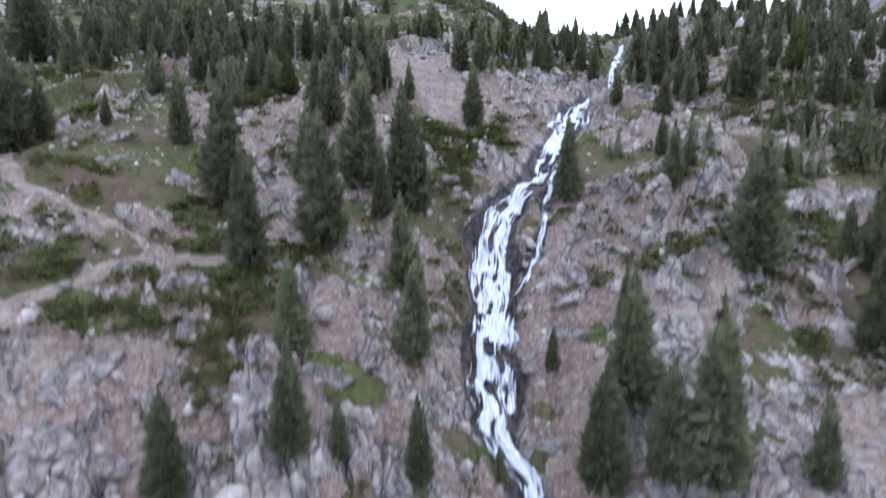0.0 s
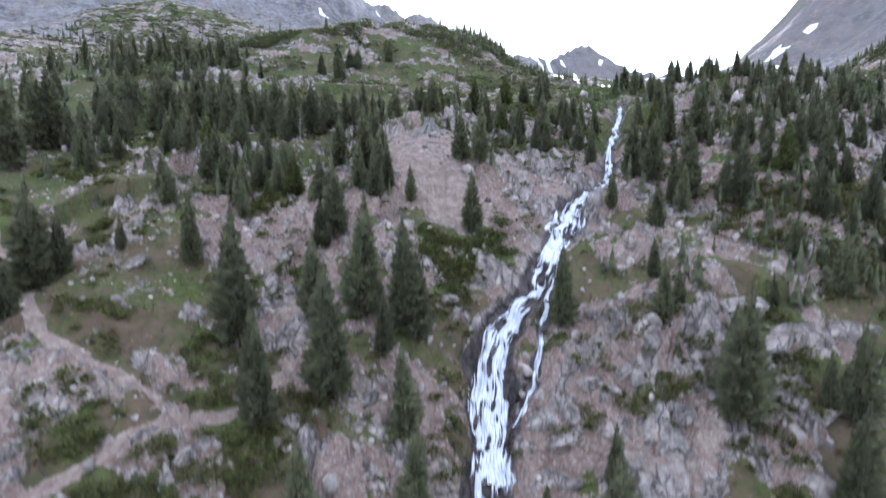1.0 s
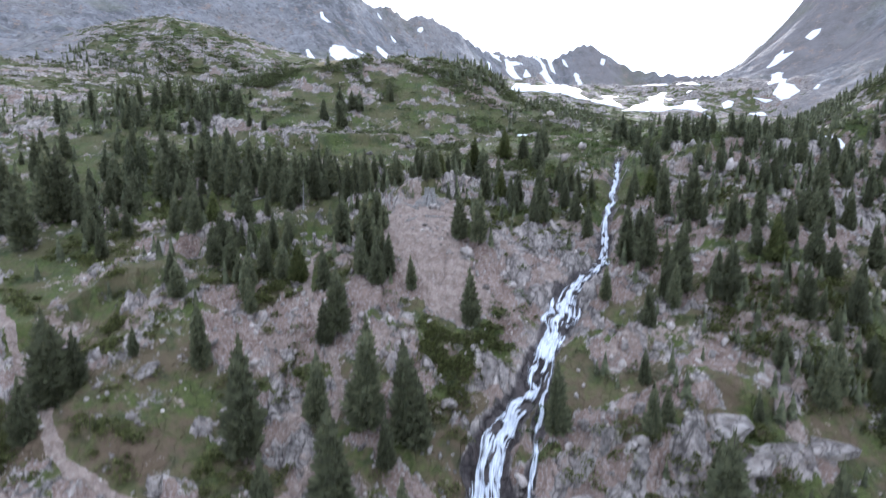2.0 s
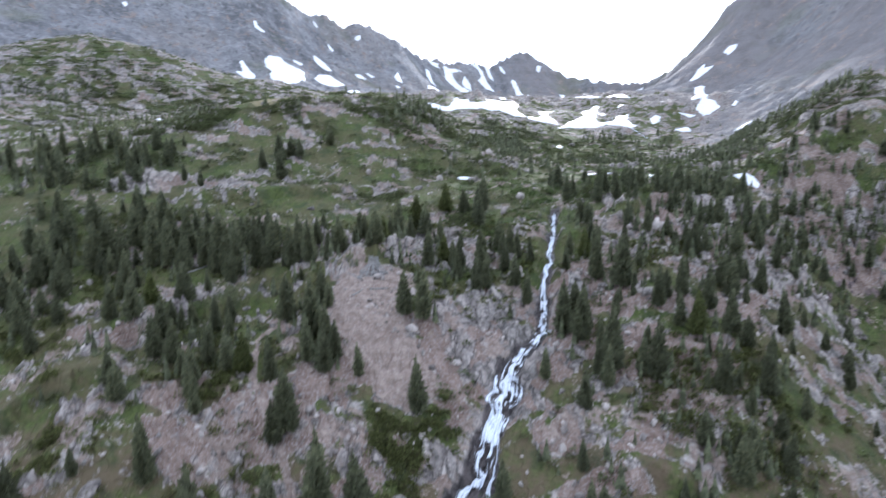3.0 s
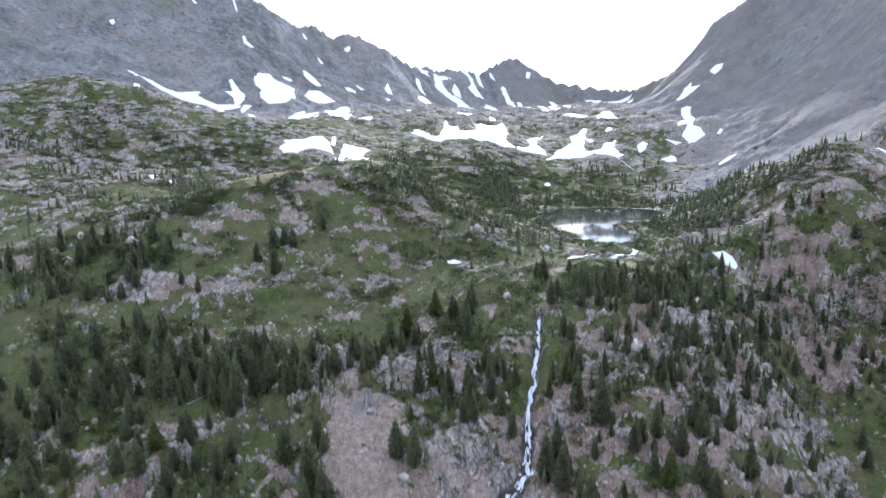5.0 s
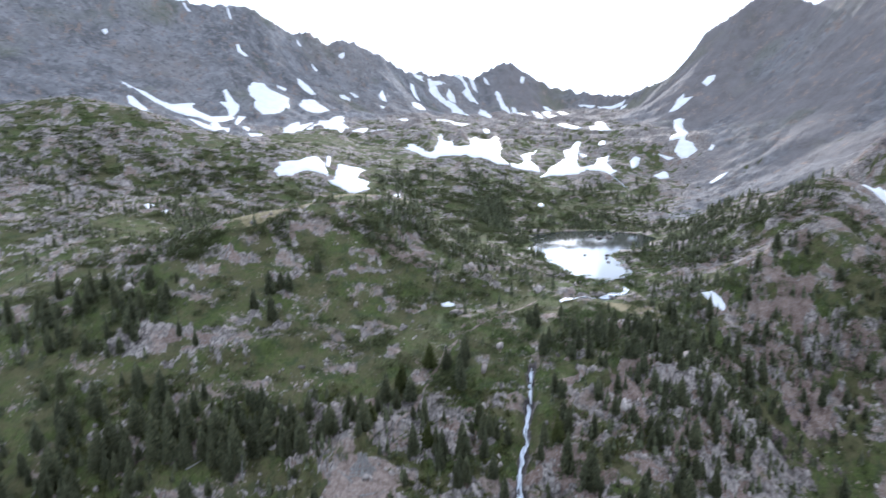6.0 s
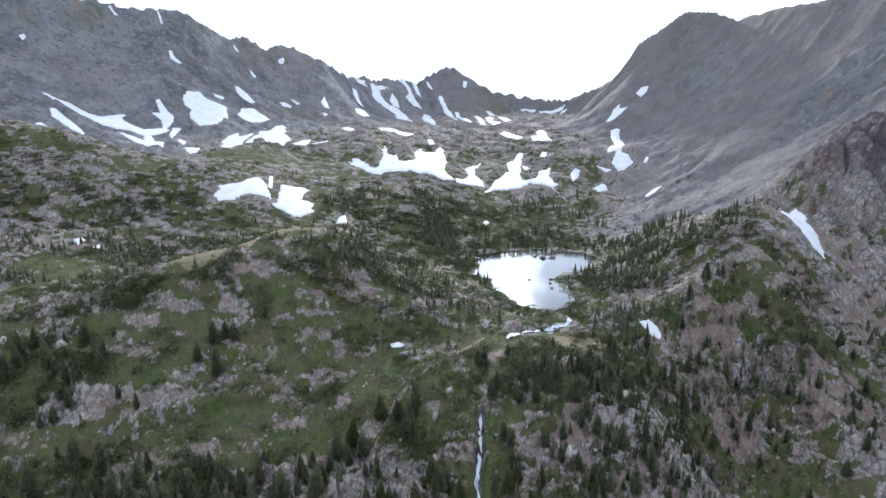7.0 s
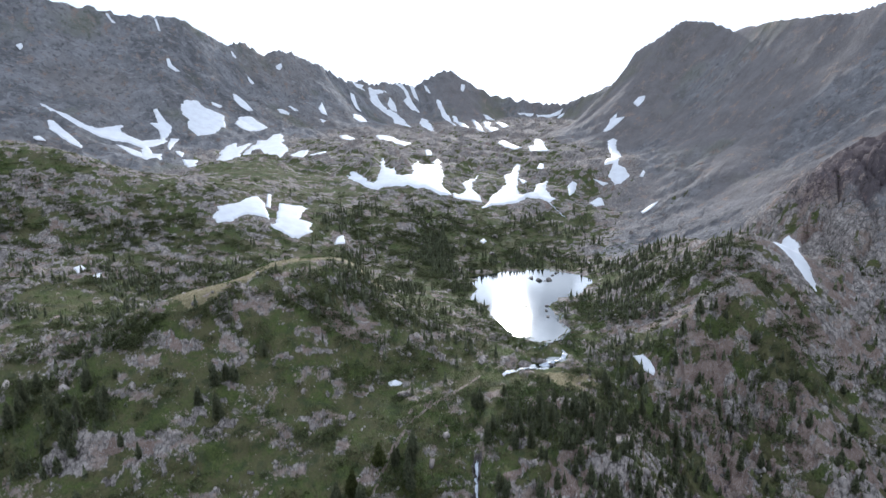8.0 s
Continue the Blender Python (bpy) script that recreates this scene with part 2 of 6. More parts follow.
def talus_material():
    n = Nodes("talus", 0.9, 0.2)
    n.colour(n.times(rock_colour(n), n.islands(0.35)))
    n.bump(n.noise(0.3, 5), 0.6, 0.1)
    return n.mat


def needle_material(name, dark, light, each=True):
    n = Nodes(name, 0.75, 0.2)
    c = n.mix(n.ramp(n.noise(0.55, 4), 0.35, 0.68), dark, light)
    c = n.times(n.times(c, n.islands(0.32)), n.shade(0.25)) if each else n.times(c, n.islands(0.45))
    n.colour(c)
    through_leaf, mixed = n.tree.nodes.new("ShaderNodeBsdfTranslucent"), n.tree.nodes.new("ShaderNodeMixShader")
    mixed.inputs["Fac"].default_value = 0.42
    n.link(c, through_leaf.inputs["Color"])
    n.link(n.bsdf.outputs["BSDF"], mixed.inputs[1])
    n.link(through_leaf.outputs["BSDF"], mixed.inputs[2])
    n.link(mixed.outputs["Shader"], n.tree.nodes["Material Output"].inputs["Surface"])
    return n.mat


def bark_material(name, dark, light):
    n = Nodes(name, 0.9, 0.15)
    n.colour(n.mix(n.ramp(n.noise(0.15, 5, (1, 1, 0.15)), 0.35, 0.65), dark, light))
    n.bump(n.noise(0.06, 5, (1, 1, 0.2)), 0.6, 0.02)
    return n.mat


def snow_material():
    n = Nodes("old_snow", 0.6, 0.3)
    c = n.mix(n.ramp(n.noise(6.0, 5), 0.4, 0.7), (0.80, 0.80, 0.81), (0.70, 0.69, 0.70))
    c = n.mix(n.ramp(n.noise(0.8, 5), 0.62, 0.75, 0, 0.5), c, (0.55, 0.50, 0.47))
    n.colour(c)
    n.bump(n.noise(0.7, 4), 0.4, 0.15)
    return n.mat


def white_water_material():
    """Foam in long threads that follow the flow, with blue-grey water between them."""
    n = Nodes("white_water", 0.4, 0.5)
    flow = n.tree.nodes.new("ShaderNodeAttribute")
    flow.attribute_name = "flow"
    n.where = flow.outputs["Vector"]
    split = n.tree.nodes.new("ShaderNodeSeparateXYZ")
    n.link(flow.outputs["Vector"], split.inputs["Vector"])
    depth = split.outputs["Z"]
    threads = n.ramp(n.noise(0.14, 5, (1.0, 0.10, 0.02), 0.6), 0.38, 0.58)
    tumble = n.ramp(n.noise(0.6, 5, (1.0, 0.45, 0.02), 0.6), 0.38, 0.58)
    c = n.mix(threads, (0.24, 0.27, 0.33), (0.68, 0.71, 0.76))
    n.colour(n.mix(n.math("MULTIPLY", tumble, 0.5), c, (0.74, 0.76, 0.80)))
    n.bump(n.noise(0.16, 4, (1.0, 0.12, 0.02)), 0.5, 0.1)
    # thin water is clear, thick water is foam
    foam = n.math("ADD", n.math("MULTIPLY", depth, 1.25), n.math("MULTIPLY", threads, 0.45))
    n.link(n.ramp(foam, 0.30, 1.25, 0.0, 1.0), n.bsdf.inputs["Alpha"])
    return n.mat


def lake_material():
    n = Nodes("lake_water", 0.05, 0.5)
    n.bsdf.inputs["IOR"].default_value = 1.33
    n.colour(n.mix(n.ramp(n.noise(25.0, 3), 0.4, 0.6), (0.012, 0.018, 0.018), (0.022, 0.028, 0.024)))
    ripple = n.math("ADD", n.noise(1.3, 3), n.math("MULTIPLY", n.noise(9.0, 4, (1, 0.6, 1)), 3.0))
    n.bump(ripple, 0.06, 0.06)
    return n.mat


GROUND = ground_material()
GRANITE = boulder_material()
TALUS = talus_material()
NEEDLES = needle_material("spruce_needles", (0.098, 0.104, 0.060), (0.178, 0.182, 0.098))
NEEDLES_WARM = needle_material("young_spruce_needles", (0.070, 0.082, 0.026), (0.135, 0.142, 0.048))
NEEDLES_FAR = needle_material("far_spruce_needles", (0.098, 0.106, 0.062), (0.176, 0.184, 0.100), False)
SCRUB = needle_material("dwarf_scrub_leaves", (0.080, 0.092, 0.042), (0.138, 0.150, 0.070), False)
WILLOW = needle_material("willow_leaves", (0.060, 0.090, 0.030), (0.130, 0.165, 0.060), False)
JUNIPER = needle_material("juniper_needles", (0.085, 0.095, 0.032), (0.165, 0.168, 0.062), False)
BARK = bark_material("spruce_bark", (0.075, 0.055, 0.045), (0.17, 0.135, 0.115))
DEADWOOD = bark_material("weathered_deadwood", (0.17, 0.158, 0.147), (0.34, 0.32, 0.30))
SNOW = snow_material()
FOAM = white_water_material()
LAKE_WATER = lake_material()


# ---------------------------------------------------------------- landforms


def profile(y):
    """Height of the valley's long profile: gorge, waterfall step, lake bench, cirque floor."""
    ys = (-1500, -600, -200, 0, 30, 45, 60, 75, 90, 105, 130, 150, 270, 310, 400, 520, 700, 900, 1200)
    zs = (-330, -190, -95, -36, -14, -8, 1, 9, 16, 22, 28, 30, 32, 42, 70, 93, 114, 125, 140)
    k = 3.0 + 0.03 * np.abs(y)
    return (np.interp(y - k, ys, zs) + 2 * np.interp(y, ys, zs) + np.interp(y + k, ys, zs)) / 4
CREST_W = ((-900, 330, 330), (-600, 480, 300), (-324, 620, 262), (-227, 680, 246), (-175, 710, 244), (-140, 725, 237), (-95, 770, 223), (-84, 790, 232), (-62, 805, 219), (-46, 815, 229), (-8, 850, 223), (48, 910, 198))
CREST_N = ((48, 910, 198), (82, 955, 198), (185, 1015, 199), (240, 1030, 224), (258, 1035, 222), (330, 1030, 178), (410, 975, 159), (440, 930, 155), (452, 820, 170))
CREST_E = ((452, 820, 170), (418, 715, 171), (375, 608, 193), (386, 562, 208), (405, 565, 220), (412, 530, 210), (408, 490, 194), (398, 445, 192), (382, 385, 185), (372, 330, 177), (368, 300, 178), (380, 230, 190), (420, 100, 190), (520, -150, 150), (700, -700, 60))


def ridge(x, y, crest):
    """A mountain wall that falls away on both sides of its crest."""
    best = np.full(np.shape(x), -1e9)
    for (ax, ay, az), (bx, by, bz) in zip(crest, crest[1:]):
        dx, dy = bx - ax, by - ay
        f = np.clip(((x - ax) * dx + (y - ay) * dy) / (dx * dx + dy * dy), 0, 1)
        d = np.hypot(x - ax - f * dx, y - ay - f * dy)
        best = np.maximum(best, az + f * (bz - az) - 95 * (1 - np.exp(-d / 80)) - 0.32 * d)
    return best


def smax(a, b, k):
    h = np.clip(0.5 + 0.5 * (a - b) / k, 0, 1)
    return b + (a - b) * h + k * h * (1 - h)


# knolls and hollows of the gorge below the falls: x, y, half-widths, height
HILLS_GORGE = (
    (26, 33, 13, 6, -3.3),
    (4, 36, 10, 20, -4.7),
    (-60, 40, 16, 31, 4.8),
    (-7, 41, 6, 13, 2.5),
    (-31, 42, 16, 31, 5.6),
    (60, 45, 16, 31, -4.2),
    (26, 50, 9, 9, 2.1),
    (-21, 55, 9, 9, -2.5),
    (90, 60, 25, 25, -15.0),
    (44, 66, 22, 22, 5.5),
)
# the rocky step beside the waterfall and the gully east of it
HILLS_STEP = (
    (150, 80, 18, 35, -14.6),
    (-4, 83, 10, 20, 3.1),
    (24, 83, 13, 6, -2.0),
    (85, 85, 10, 20, -5.4),
    (-26, 87, 13, 6, -3.3),
    (100, 95, 18, 35, -20.2),
    (59, 95, 18, 35, 5.4),
    (71, 99, 10, 20, 3.9),
    (180, 100, 45, 45, -17.6),
    (-20, 110, 64, 32, -4.6),
    (205, 110, 21, 42, 5.6),
    (120, 116, 10, 20, -6.6),
)
# the grassy hill, the craggy knob and the bench round the lake
HILLS_BENCH = (
    (185, 130, 42, 21, -5.5),
    (-7, 137, 20, 10, -2.6),
    (141, 139, 10, 20, 8.2),
    (-59, 141, 18, 35, 1.8),
    (122, 149, 20, 10, 9.0),
    (21, 149, 20, 10, -2.7),
    (-120, 160, 18, 35, -3.1),
    (1, 161, 20, 10, 3.4),
    (174, 167, 42, 21, 12.5),
    (145, 170, 21, 42, 7.0),
    (-36, 176, 35, 18, 11.2),
    (83, 177, 32, 64, -3.4),
    (11, 182, 35, 18, 4.3),
    (226, 185, 85, 42, 19.1),
    (163, 188, 21, 42, 7.1),
    (190, 190, 21, 42, -17.3),
    (225, 201, 42, 21, 11.5),
    (-4, 204, 25, 25, 15.8),
    (13, 206, 10, 20, 5.2),
    (-60, 212, 21, 42, -6.3),
    (-25, 218, 20, 10, -6.3),
    (175, 228, 30, 30, 3.2),
    (168, 231, 20, 26, 6.5),
)
# the western shoulder and the humps of the cirque floor
HILLS_CIRQUE = (
    (60, 230, 42, 21, -2.1),
    (-90, 238, 110, 110, 21.7),
    (205, 240, 21, 42, 3.0),
    (-180, 250, 42, 85, 8.0),
    (-130, 285, 42, 21, 9.0),
    (-10, 306, 85, 42, 4.1),
    (251, 318, 42, 85, 6.7),
    (-153, 330, 85, 42, 33.9),
    (-44, 366, 42, 85, 10.8),
    (209, 382, 21, 42, -7.4),
    (149, 397, 78, 156, -7.4),
    (70, 399, 42, 85, 7.1),
    (241, 415, 42, 21, 5.4),
    (-139, 642, 42, 85, 14.8),
    (195, 680, 110, 110, -10.0),
)

HILLS = HILLS_GORGE + HILLS_STEP + HILLS_BENCH + HILLS_CIRQUE
LAKE_Z = 30.9
# small pools on the bench: x, y, half-widths, level
PONDS = ((66, 151.5, 7.5, 2.6, 28.7), (73.5, 155, 4.5, 2.6, 28.9), (-50, 371, 13, 6, 79.6))
LAKE = ((98, 240, 29, 27, 0.0), (79, 200, 12.5, 34, -0.14), (84, 222, 18, 22, 0.0))


def lattice(ix, iy, seed):
    h = (ix.astype(np.int64) * 374761393 + iy.astype(np.int64) * 668265263 + seed * 974634777) & 0xFFFFFFFF
    h = ((h ^ (h >> 13)) * 1274126177) & 0xFFFFFFFF
    return ((h ^ (h >> 16)) & 0xFFFF) / 65535.0


def vnoise(x, y, seed=0):
    """Smooth value noise, -1 to 1, one bump a unit."""
    x, y = np.asarray(x, float), np.asarray(y, float)
    ix, iy = np.floor(x), np.floor(y)
    u, v = x - ix, y - iy
    u, v = u * u * u * (u * (6 * u - 15) + 10), v * v * v * (v * (6 * v - 15) + 10)
    a, b = lattice(ix, iy, seed), lattice(ix + 1, iy, seed)
    c, d = lattice(ix, iy + 1, seed), lattice(ix + 1, iy + 1, seed)
    return 2 * (a + (b - a) * u + (c - a) * v + (a - b - c + d) * u * v) - 1


def fbm(x, y, size, octaves=4, seed=0):
    s, amp, total = 0.0, 1.0, 0.0
    for k in range(octaves):
        s = s + amp * vnoise(x / size + 17.3 * k, y / size - 9.1 * k, seed + k)
        total, amp, size = total + amp, amp * 0.5, size * 0.5
    return s / total


def blocks(x, y, size, seed=0):
    """Broken rock: each cell a tilted facet of its own height, with a cleft at its edge. Height -1 to 1."""
    u, v = np.asarray(x, float) / size, np.asarray(y, float) / size
    iu, iv = np.floor(u), np.floor(v)
    f1, f2 = np.full(u.shape, 9.0), np.full(u.shape, 9.0)
    height = np.zeros(u.shape)
    for a in (-1, 0, 1):
        for b in (-1, 0, 1):
            cu, cv = iu + a, iv + b
            px, py = cu + lattice(cu, cv, seed), cv + lattice(cu, cv, seed + 1)
            du, dv = u - px, v - py
            d = np.hypot(du, dv)
            lift = 2 * lattice(cu, cv, seed + 2) - 1 + du * (lattice(cu, cv, seed + 3) - 0.5) + dv * (lattice(cu, cv, seed + 4) - 0.5)
            near = d < f1
            f2 = np.where(near, f1, np.minimum(f2, d))
            height = np.where(near, lift, height)
            f1 = np.minimum(f1, d)
    return height - 0.8 * np.exp(-((f2 - f1) / 0.09) ** 2)


def step(a, b, x):
    f = np.clip((x - a) / (b - a), 0, 1)
    return f * f * (3 - 2 * f)


def lake_depth(x, y):
    """Above 0 inside the lake's shore."""
    best = np.full(np.shape(x), -9.0)
    for cx, cy, rx, ry, turn in LAKE:
        c, s = math.cos(turn), math.sin(turn)
        u, v = (c * (x - cx) + s * (y - cy)) / rx, (c * (y - cy) - s * (x - cx)) / ry
        best = np.maximum(best, 1 - np.hypot(u, v) + 0.10 * vnoise(x / 7, y / 7, 5) + 0.05 * vnoise(x / 2.5, y / 2.5, 6))
    return best


def along(x, y, line):
    """Distance from a line of plan points (no farther than 18 m off), and how far along it (0 to 1)."""
    x, y = np.asarray(x, float), np.asarray(y, float)
    best, where = np.full(x.shape, 1e9), np.zeros(x.shape)
    xs, ys = [p[0] for p in line], [p[1] for p in line]
    near = (x > min(xs) - 18) & (x < max(xs) + 18) & (y > min(ys) - 18) & (y < max(ys) + 18)
    if not near.any():
        return best, where
    px, py = x[near], y[near]
    b, w = np.full(px.shape, 1e9), np.zeros(px.shape)
    n = len(line) - 1
    for k in range(n):
        (ax, ay), (bx, by) = line[k][:2], line[k + 1][:2]
        dx, dy = bx - ax, by - ay
        f = np.clip(((px - ax) * dx + (py - ay) * dy) / (dx * dx + dy * dy), 0, 1)
        d = np.hypot(px - ax - f * dx, py - ay - f * dy)
        w = np.where(d < b, (k + f) / n, w)
        b = np.minimum(b, d)
    best[near], where[near] = b, w
    return best, where


def base_land(x, y):
    walls = smax(ridge(x, y, CREST_W), ridge(x, y, CREST_N), 10)
    return smax(walls, smax(ridge(x, y, CREST_E), profile(y), 15), 15)


def broad(x, y):
    """The land without its rocks."""
    x, y = np.asarray(x, float), np.asarray(y, float)
    z = base_land(x, y)
    for hx, hy, rx, ry, h in HILLS:
        z = z + h * np.exp(-((x - hx) / rx) ** 2 - ((y - hy) / ry) ** 2)
    d = lake_depth(x, y)
    shore = step(-0.35, 0.05, d)
    z = z + shore * (LAKE_Z + 0.5 - z)
    for cx, cy, rx, ry, level in PONDS:
        pool = 1 - np.hypot((x - cx) / rx, (y - cy) / ry)
        z = z + step(-0.9, -0.1, pool) * (level + 0.25 - z) - 0.8 * step(-0.1, 0.4, pool)
    return z - 2.2 * step(0.0, 0.25, d) - 0.5 * step(-0.06, 0.0, d)

# ---------------------------------------------------------------- streams, trail, cover
# the cascade from the lip down into the gorge: x, y, width
CASCADE = ((36, 115, 0.85), (31.8, 102.5, 1.0), (29, 95, 1.2), (26.1, 88.4, 1.4), (24.2, 81.5, 1.7), (23.2, 78, 1.9), (19.4, 73.8, 2.1),
           (16.2, 70.7, 2.5), (15.2, 67.5, 4.9), (11.7, 61.8, 2.7), (9.6, 58, 2.3), (7.6, 56.4, 2.5), (5.4, 54.1, 3.3), (4.5, 51.3, 4.4),
           (4.3, 48, 4.6), (4.1, 44.9, 3.0), (3.9, 41.9, 3.9), (3.5, 38.9, 4.5), (3.5, 35.6, 3.0), (3.9, 33.8, 1.9), (4.5, 32.3, 1.8),
           (5.6, 28.8, 2.5), (8, 22, 3), (10, 10, 3.3))
SIDE_STRAND = ((13.6, 64.5, 0.5), (12.8, 60.4, 0.55), (10.9, 55.8, 0.6), (9.6, 52.0, 0.7), (8.4, 48.7, 0.85), (6.4, 46.0, 0.8))
CREEK = ((36, 115, 1.4), (40, 124, 1.3), (46, 134, 1.4), (52, 140, 1.6), (60, 147, 2.5), (66, 152, 3.5), (74, 160, 3), (80, 168, 3))
OUTLET = ((52, 144.5, 1.2), (56, 146.5, 2.0), (60, 147.5, 2.6), (64, 149, 3.0), (68.9, 151.7, 3.2), (72.7, 152.6, 2.6), (77.7, 156.4, 2.0), (79, 160, 1.2))
INLET = ((158, 395, 0.8), (160, 372, 1.0), (163, 352, 1.2), (164, 340, 0.8))
TRAIL_WEST = ((-62, 70), (-50, 60), (-43, 52.8), (-38.8, 49.6), (-36, 46), (-32.6, 43.6), (-27.8, 42), (-24, 41), (-20, 39.2), (-17, 40.5), (-14, 44.5), (-12, 49))
TRAIL_LOW = ((-20, 39.2), (-23, 36.4), (-25, 33.6), (-27, 31), (-33, 24), (-40, 10))
TRAIL_EAST = ((-12, 49), (-11, 56), (-14, 63), (-18, 70), (-19, 78), (-15.5, 84), (-12, 88))
FOOTPATH = ((4, 100), (10, 110), (16, 121), (23, 130), (34, 138), (46, 146))
CREST_TURF = ((22, 205), (14, 207), (-3, 205), (-17, 197), (-28, 185), (-37, 177))

# where turf, bare earth and rock gain ground: x, y, half-widths, amount
TURF = ((-35, 140, 35, 20, 0.22), (215, 165, 45, 50, -0.5), (-27, 39, 8, 5, 0.45), (-33, 47, 7, 4, 0.35), (-24, 52, 9, 5, 0.3), (-18, 27, 15, 9, -0.45), (5, 30, 18, 8, -0.3), (-45, 110, 30, 22, 0.35), (-5, 124, 32, 10, 0.55), (20, 135, 25, 14, 0.5), (40, 128, 22, 22, 0.55), (70, 143, 22, 12, 0.6), (-60, 75, 18, 14, 0.25),
        (-30, 38, 14, 9, 0.05), (20, 45, 26, 26, -0.1), (30, 75, 24, 18, -0.2), (50, 90, 20, 20, -0.1), (-20, 160, 45, 22, 0.2), (-12, 198, 26, 9, 0.8), (90, 420, 120, 40, 0.2), (-40, 420, 60, 50, 0.25),
        (-65, 205, 40, 22, 0.35), (-110, 250, 60, 30, 0.08), (-120, 310, 70, 30, 0.14), (105, 285, 70, 40, 0.5), (40, 230, 30, 50, 0.4), (150, 175, 25, 25, -0.1),
        (120, 120, 45, 30, -0.1))
EARTH = ((-20, 52, 26, 24, 0.4), (-30, 35, 22, 12, 0.35), (-5, 62, 12, 22, 0.35), (-50, 60, 22, 22, 0.15), (25, 60, 25, 25, 0.3), (45, 80, 26, 26, 0.45),
         (60, 105, 20, 16, 0.2), (-15, 158, 50, 24, 0.2), (130, 135, 45, 30, 0.5), (-40, 95, 22, 10, 0.0))
# meadows and damp hollows
MEADOWS = (
    (-50, 88, 30, 18, 0.45), (-65, 110, 25, 20, 0.3), (-45, 62, 20, 14, 0.35), (45, 62, 25, 18, 0.25), (-80, 150, 40, 30, 0.3), (140, 128, 50, 34, 0.0),
    (-4, 122, 23, 7, 0.6), (-28, 118, 12, 3, 0.5), (-67, 128, 5, 6, 0.5), (-61, 103, 7, 7, 0.45), (-75, 120, 5, 10, 0.4), (-38, 132, 7, 5, 0.4),
    (13, 130, 8, 10, 0.4), (-10, 151, 9, 4, 0.25), (-48, 89, 8, 6, 0.35), (-49, 76, 5, 3, 0.3), (99, 112, 3, 5, 0.9), (99, 103, 3, 5, 0.9),
    (99, 94, 3, 4, 0.8), (-2, 124, 11, 7, 0.4), (4, 151, 9, 3, 0.5), (135, 321, 54, 21, 0.4), (-36, 271, 20, 9, 0.5), (-34, 421, 37, 60, 0.45),
    (-83, 204, 9, 13, 0.5), (285, 362, 3, 27, 0.5),
)
# bare outcrops
OUTCROPS = (
    (-8, 134, 12, 7, -0.7), (-30, 130, 12, 7, -0.4), (-53, 124, 8, 6, -0.55), (-2, 101, 9, 4, -0.45), (58, 95, 7, 7, -0.7), (50, 96, 5, 5, -0.4),
    (68, 86, 17, 17, -0.6), (-45, 78, 7, 3, -0.55), (34, 86, 8, 7, -0.35), (117, 129, 13, 11, -0.4), (-77, 126, 5, 6, -0.45), (14, 79, 6, 7, -0.5),
    (-111, 238, 11, 34, -0.5), (-118, 294, 31, 13, -0.2), (238, 398, 22, 60, -0.4), (-52, 128, 13, 6, -0.3), (-29, 126, 15, 8, -0.4), (59, 101, 8, 5, -0.5),
)
# reddish turf and bare earth
RED_EARTH = (
    (37, 66, 13, 3, 0.45), (21, 164, 21, 16, 0.4), (-2, 168, 30, 9, 0.3), (-40, 98, 7, 3, 0.3), (-40, 80, 5, 6, 0.5), (127, 139, 28, 9, 0.3),
    (129, 117, 26, 9, 0.4), (-38, 161, 9, 8, 0.6), (8, 146, 12, 4, 0.5), (54, 122, 13, 9, 0.5), (-80, 167, 10, 17, 0.4), (159, 236, 7, 40, 0.5),
)
TURF_ALL, EARTH_ALL = TURF + MEADOWS + OUTCROPS, EARTH + RED_EARTH
TAILINGS = ((-2.5, 90.5, 6.5, 3.0), (-3, 86, 7.5, 5), (-3, 80, 6.5, 6), (-1, 74, 6, 6), (2, 69, 5, 5))


def patch(x, y, spots):
    s = np.zeros(np.shape(x))
    for cx, cy, rx, ry, amount in spots:
        s = s + amount * np.exp(-((x - cx) / rx) ** 2 - ((y - cy) / ry) ** 2)
    return s


def wall_share(x, y):
    """1 on the bare mountain walls round the cirque."""
    walls = smax(smax(ridge(x, y, CREST_W), ridge(x, y, CREST_N), 10), ridge(x, y, CREST_E), 10)
    z = profile(y) * 1.0
    for hx, hy, rx, ry, h in HILLS:
        z = z + h * np.exp(-((x - hx) / rx) ** 2 - ((y - hy) / ry) ** 2)
    return step(-14, 6, walls - z + 6 * fbm(x, y, 30, 3, 77)) * np.maximum(step(190, 250, y), step(195, 225, x))


def talus_share(x, y):
    """1 on the smooth brown talus under the eastern wall."""
    return step(170, 250, x + 25 * fbm(x, y, 60, 3, 95)) * step(180, 260, y + 0.4 * x - 40) * (0.25 + 0.75 * (1 - step(0.05, 0.3, fbm(x, y, 45, 4, 96))))


def straw_share(x, y):
    """1 on the pale straw-coloured turf along the hill's crest and on the knoll by the outlet."""
    crest, _ = along(x, y, CREST_TURF)
    knoll = 7.0 * np.hypot((x - 73) / 8, (y - 141) / 5)
    return 1 - step(4.5, 9.5, np.minimum(crest, knoll) + 3.5 * fbm(x, y, 6, 3, 57))


